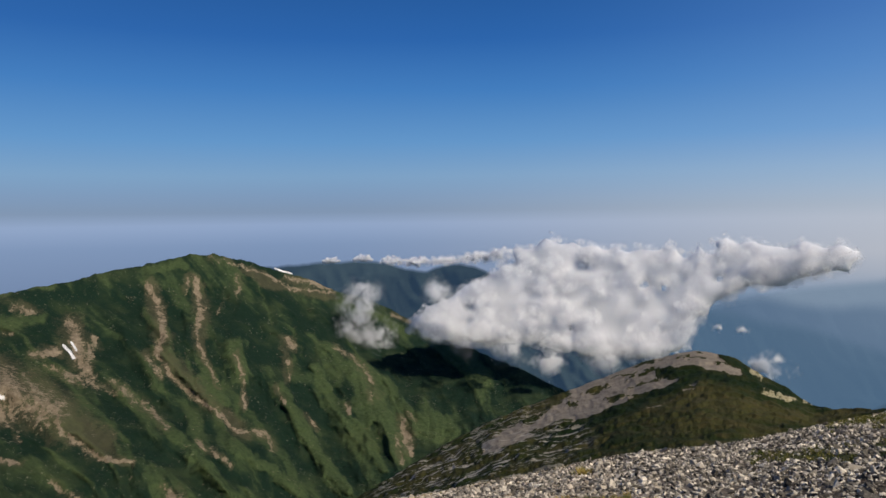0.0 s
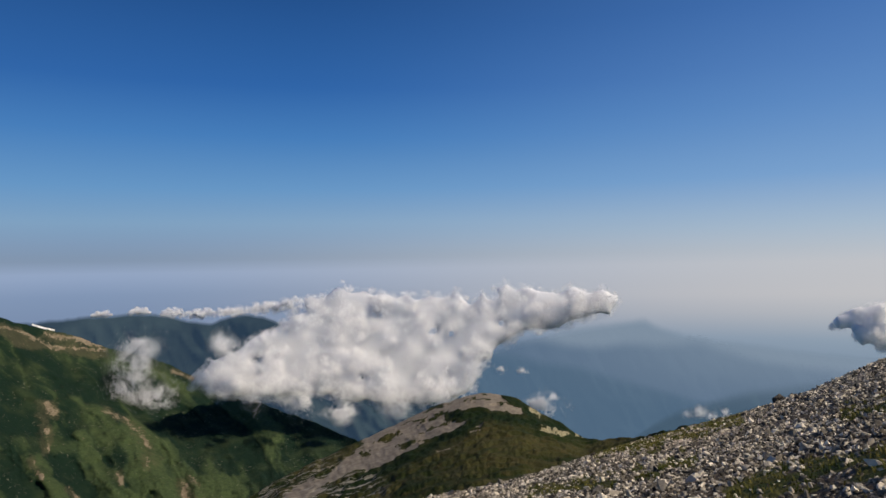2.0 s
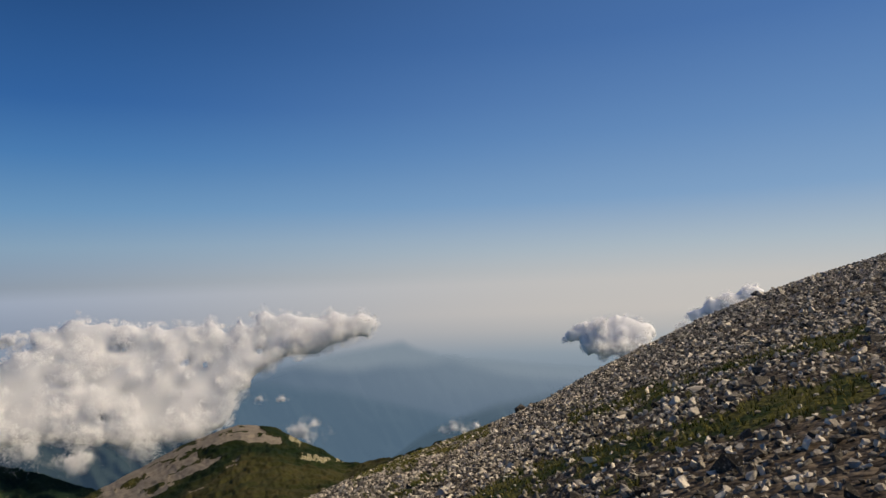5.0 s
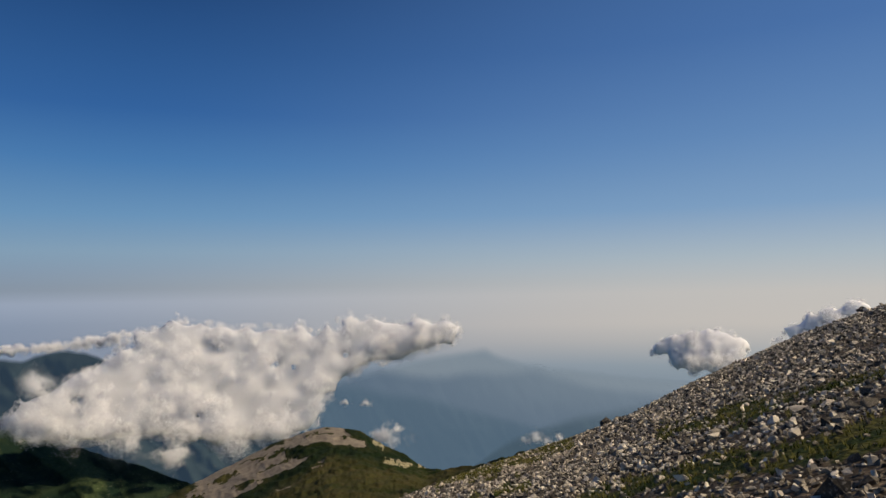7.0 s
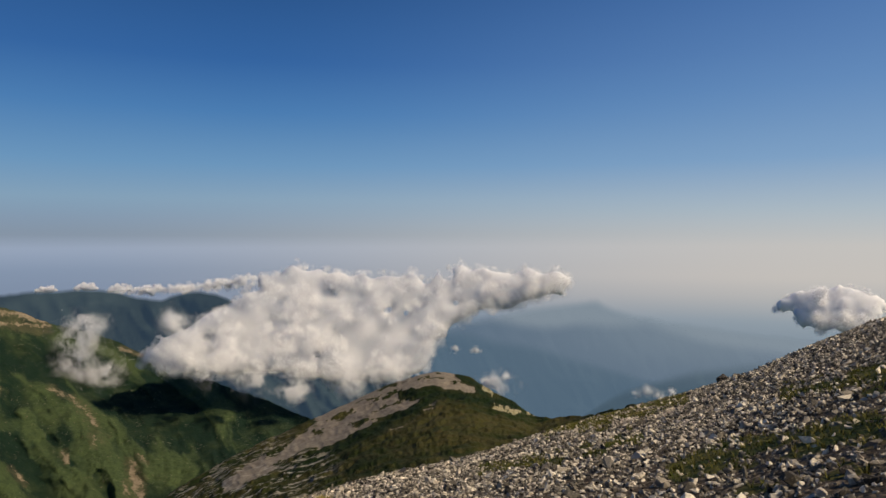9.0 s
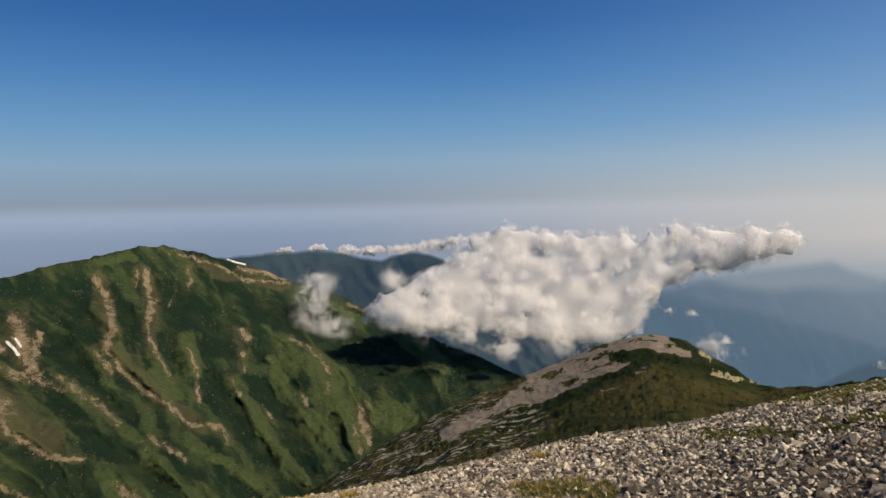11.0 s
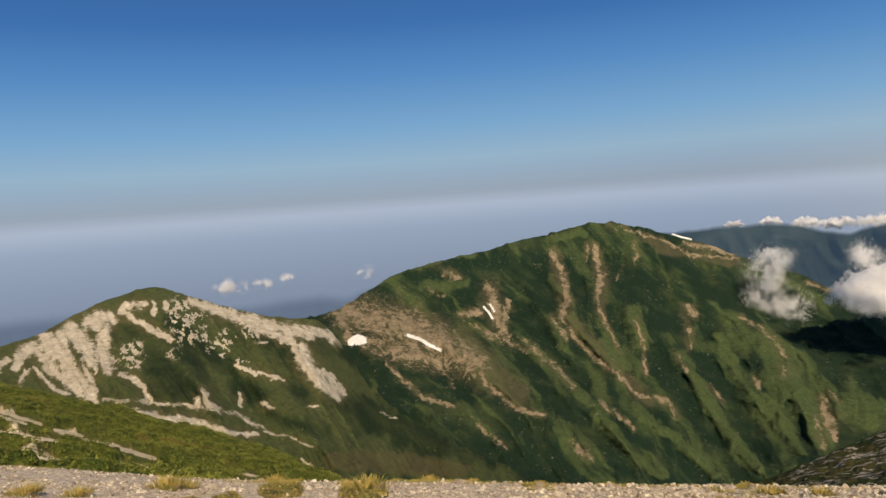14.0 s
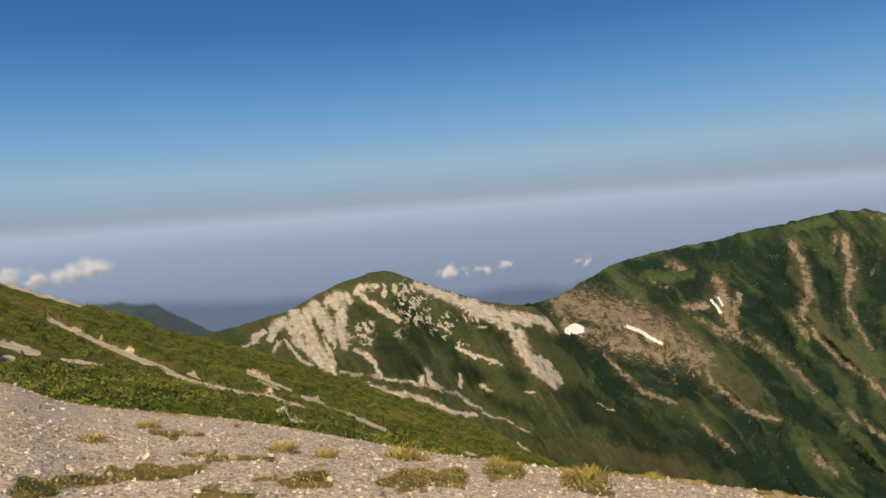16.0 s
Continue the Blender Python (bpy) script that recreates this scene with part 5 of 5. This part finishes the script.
wisp([(22.7, -8.28, 0.30), (22.9, -8.33, 0.25), (22.4, -8.34, 0.22)], 2080, 3000, 0.5, "small torn scrap of white cloud", 9, 0.5, 0.012)
wisp([(-48.3, -5.20, 0.45), (-47.6, -5.05, 0.55), (-46.8, -5.20, 0.50), (-45.6, -5.20, 0.35), (-44.9, -5.15, 0.35)], 3120, 15000, 0.8, "small white cloud over the far range", 10, 0.48, 0.018)
wisp([(-37.5, -5.25, 0.45), (-36.9, -5.00, 0.50), (-36.4, -5.25, 0.40)], 3120, 10000, 0.8, "small white cloud beside the mountain", 11, 0.48, 0.018)
wisp([(-43.6, -4.86, 0.30), (-43.3, -4.78, 0.28), (-42.9, -4.82, 0.23)], 3120, 3000, 0.75, "small torn scrap of white cloud", 12, 0.5, 0.014)
wisp([(-76.4, -2.80, 0.60), (-75.4, -2.60, 0.75), (-74.5, -2.30, 0.80), (-73.6, -2.40, 0.70), (-74.8, -2.90, 0.60)], 3120, 28000, 0.8, "white cloud over the far hills", 13, 0.46, 0.02)
wisp([(-80.3, -2.50, 0.90), (-79.3, -2.30, 0.80), (-78.6, -2.40, 0.70), (-78.2, -2.90, 0.60), (-77.7, -2.90, 0.50)], 3120, 28000, 0.8, "white cloud over the far hills", 14, 0.46, 0.02)

# ---------------------------------------------------------------- stones


def stone_shapes(count, seed, points=9):
    """Angular broken stones: hulls of a few points."""
    rng = np.random.default_rng(seed)
    out = []
    for _ in range(count):
        bm = bmesh.new()
        for p in rng.normal(size=(points, 3)):
            p = p / np.linalg.norm(p) * rng.uniform(0.75, 1.1)
            bm.verts.new((p[0] * 0.62, p[1] * 0.48, p[2] * rng.uniform(0.32, 0.5)))
        hull = bmesh.ops.convex_hull(bm, input=bm.verts)
        bmesh.ops.delete(bm, geom=list({g for g in hull["geom_interior"] + hull["geom_unused"] if isinstance(g, bmesh.types.BMVert)}), context="VERTS")
        bmesh.ops.triangulate(bm, faces=bm.faces)
        bm.verts.index_update()
        out.append((np.array([v.co for v in bm.verts]), np.array([[v.index for v in f.verts] for f in bm.faces])))
        bm.free()
    return out


ROUGH = 14
SHAPES = stone_shapes(ROUGH, 5) + stone_shapes(8, 6, 6)      # near stones, then simpler far ones


def scatter(name, az0, az1, r0, r1, per_m2, size, seed, turfless=0.88, far=False):
    rng = np.random.default_rng(seed)
    n = int(per_m2 * 0.5 * math.radians(az1 - az0) * (r1 * r1 - r0 * r0))
    a, r = rng.uniform(az0, az1, n), np.sqrt(rng.uniform(r0 * r0, r1 * r1, n))
    keep = r < 1.06 * curve(a, EDGE, 1)
    a, r = a[keep], r[keep]
    x, y = r * np.sin(np.radians(a)), r * np.cos(np.radians(a))
    z = dome(a, r) + bumps(x, y)
    t = turf_at(x, y, a, np.degrees(np.arctan2(z - EYE, r)))
    keep = rng.uniform(size=len(a)) > turfless * smooth(0.2, 0.6, t)
    x, y, z = x[keep], y[keep], z[keep]
    n = len(x)
    s = size * np.exp(rng.normal(0, 0.38, n))
    return np.stack([x, y, z + s * 0.10], -1), s, turn_matrices(rng, n, 0.5), rng.integers(ROUGH if far else 0, len(SHAPES) if far else ROUGH, n)


def joined(name, parts, label, mat=MAT_ROCK):
    V, F, base = [], [], 0
    for pos, s, rot, kind in parts:
        for k, (v, f) in enumerate(SHAPES):
            pick = np.nonzero(kind == k)[0]
            if not len(pick):
                continue
            w = np.einsum("nij,vj->nvi", rot[pick], v) * s[pick][:, None, None] + pos[pick][:, None, :]
            V.append(w.reshape(-1, 3))
            F.append((f[None] + (base + np.arange(len(pick)) * len(v))[:, None, None]).reshape(-1, 3))
            base += len(pick) * len(v)
    return tagged(raw_mesh(name, np.concatenate(V), np.concatenate(F), mat, smooth_shade=False), label, "stones", kind="stuff")


near = scatter("near", 15, 66, 5.8, 11.5, 12, 0.085, 1)
right = [scatter("g", 3, 69, 5.2, 28, 8, 0.088, 8), scatter("h", 15, 69, 23, 62, 1.2, 0.15, 9), scatter("a", -1, 69, 3.9, 18, 115, 0.062, 2), scatter("b", -1, 69, 11.7, 34, 48, 0.085, 3, far=True), scatter("c", 15, 69, 31, 67, 17.0, 0.125, 4, far=True)]
fine = [scatter("j", -86, 8, 4.0, 9.5, 55, 0.036, 14), scatter("i", -86, 8, 4.0, 12, 120, 0.020, 10, far=True), scatter("d", -86, 3, 4.5, 14, 65, 0.042, 5), scatter("e", -88, 3, 11.7, 32, 9, 0.06, 6), scatter("f", -28, 13.5, 3.2, 31, 28, 0.07, 7)]
joined("scree_stones", right, "grey and brown broken stones covering the slope")
joined("gravel_stones", fine, "small pale gravel stones over the summit slope", MAT_PEBBLE)



def boulder(az, r, s, label, seed):
    bm = bmesh.new()
    bmesh.ops.create_icosphere(bm, subdivisions=3, radius=1)
    for v in bm.verts:
        n = v.co.normalized()
        k = 1 + 0.5 * (noise.noise(n * 1.6 + Vector((seed, 0, 0)))) + 0.18 * noise.noise(n * 5)
        v.co = Vector((n.x * 1.0, n.y * 0.8, n.z * 0.8)) * k * s
    me = bpy.data.meshes.new("boulder")
    bm.to_mesh(me)
    bm.free()
    me.materials.append(MAT_BOULDER)
    ob = new("boulder", me)
    x, y = r * math.sin(radians(az)), r * math.cos(radians(az))
    ob.location = (x, y, float(dome(np.array(az), np.array(r))) + 0.25 * s)
    return tagged(ob, label, "boulder", "boulders on the slope")


boulder(41.4, 51.4, 0.42, "dark angular boulder on the crest of the slope", 1)
boulder(42.3, 51.4, 0.25, "small dark boulder beside a larger one", 2)
boulder(59.0, 59.8, 0.40, "dark boulder among the stones on the crest", 3)

# ---------------------------------------------------------------- dry grass


def tufts(name, count, az0, az1, r0, r1, height, seed, label, any_place, mat):
    rng = np.random.default_rng(seed)
    a, r = rng.uniform(az0, az1, count * 25), np.sqrt(rng.uniform(r0 * r0, r1 * r1, count * 25))
    x, y = r * np.sin(np.radians(a)), r * np.cos(np.radians(a))
    z = dome(a, r) + bumps(x, y)
    t = turf_at(x, y, a, np.degrees(np.arctan2(z - EYE, r)))
    edge = curve(a, EDGE, 1)
    rim = (np.abs(r / edge - 0.95) < 0.12) & (fbm(x / 1.3, y / 1.3, octaves=2, seed=74) > 0.66) & (a < 19)
    ok = np.nonzero(((t > 0.4) | (rim if any_place else False)) & (r < edge * 1.1))[0][:count]
    V, F = [], []
    for k in ok:
        c = np.array((x[k], y[k], z[k]))
        for _ in range(4):
            d = rng.uniform(0, 2 * math.pi)
            lean, h, w = rng.uniform(0.3, 1.4), height * rng.uniform(0.5, 1.2), height * 0.09
            out, side = np.array((math.cos(d), math.sin(d), 0)), np.array((-math.sin(d), math.cos(d), 0))
            o = c + out * rng.uniform(0, 0.35) * height
            mid, tip = o + out * lean * h * 0.4 + (0, 0, h * 0.6), o + out * lean * h + (0, 0, h * 0.95)
            n = len(V)
            V += [o - side * w, o + side * w, mid + side * w * 0.7, mid - side * w * 0.7, tip + side * w * 0.1, tip - side * w * 0.1]
            F += [(n, n + 1, n + 2, n + 3), (n + 3, n + 2, n + 4, n + 5)]
    if V:
        return tagged(raw_mesh(name, np.array(V), np.array(F), mat), label, "grass", kind="stuff")


tufts("grass_tufts", 8000, 19, 69, 5.2, 52, 0.07, 11, "low green and dry yellow grass between the stones", False, MAT_TURF)
tufts("dry_grass", 6000, -88, 19, 3.9, 31, 0.05, 12, "dry yellow grass tufts at the edge of the gravel", True, MAT_TUFT)



def tussock(az, r, s, label, seed):
    """A rounded clump of dry grass."""
    rng = np.random.default_rng(seed)
    x, y = r * math.sin(radians(az)), r * math.cos(radians(az))
    z = float(dome(np.array(az), np.array(r)) + bumps(np.array(x), np.array(y)))
    V, F = [], []
    for _ in range(260):
        d, q = rng.uniform(0, 2 * math.pi), math.sqrt(rng.uniform(0, 1))
        out, side = np.array((math.cos(d), math.sin(d), 0)), np.array((-math.sin(d), math.cos(d), 0))
        o = out * q * s * np.array((1.0, 1.0, 0)) + (0, 0, -0.02)
        h, w = s * rng.uniform(0.35, 0.8) * (1.1 - 0.6 * q), s * 0.028
        tip = o + out * h * rng.uniform(0.1, 0.9) + (rng.normal() * 0.15 * s, rng.normal() * 0.15 * s, h)
        mid = (o + tip) / 2 + (0, 0, 0.15 * h)
        n = len(V)
        V += [o - side * w, o + side * w, mid + side * w * 0.8, mid - side * w * 0.8, tip + side * w * 0.15, tip - side * w * 0.15]
        F += [(n, n + 1, n + 2, n + 3), (n + 3, n + 2, n + 4, n + 5)]
    ob = raw_mesh("grass_tussock", np.array(V), np.array(F), MAT_TUFT)
    ob.location = (x, y, z)
    return tagged(ob, label, "grass", "grass tussocks on the gravel")


SPOTS = [(-54.0, 0.62, 0.34), (-46.0, 0.92, 0.28), (-39.1, 0.72, 0.36), (-33.9, 0.97, 0.22), (-63.2, 0.50, 0.26), (-60.0, 0.52, 0.22), (-52.4, 0.66, 0.20), (-25.0, 0.98, 0.16), (-19.5, 0.98, 0.15), (-9.3, 0.98, 0.16),
         (-72.4, 0.55, 0.24), (-76.3, 0.42, 0.22), (-40.8, 0.80, 0.18), (-44.3, 0.97, 0.16), (-7.7, 0.72, 0.26), (-4.3, 0.70, 0.24), (11.0, 0.62, 0.26), (-30.4, 0.98, 0.14), (-66.2, 0.70, 0.15), (-36.6, 0.97, 0.15)]
for k, (az_t, part_edge, s) in enumerate(SPOTS):
    tussock(az_t, part_edge * float(curve(np.array(az_t), EDGE, 1)), s, "round tussock of dry golden grass on pale gravel", 30 + k)

# ---------------------------------------------------------------- single stones near the camera
stone_meshes = []
for v, f in SHAPES:
    me = bpy.data.meshes.new("stone")
    me.from_pydata([tuple(p) for p in v], [], [tuple(q) for q in f])
    me.materials.append(MAT_ROCK)
    stone_meshes.append(me)
pos, size, rot, kind = near
for k in range(min(300, len(pos))):
    ob = new("stone", stone_meshes[kind[k]])
    ob.matrix_world = Matrix.Translation(pos[k]) @ Matrix(rot[k].tolist()).to_4x4() @ Matrix.Scale(size[k], 4)
    ob.parent = gravel
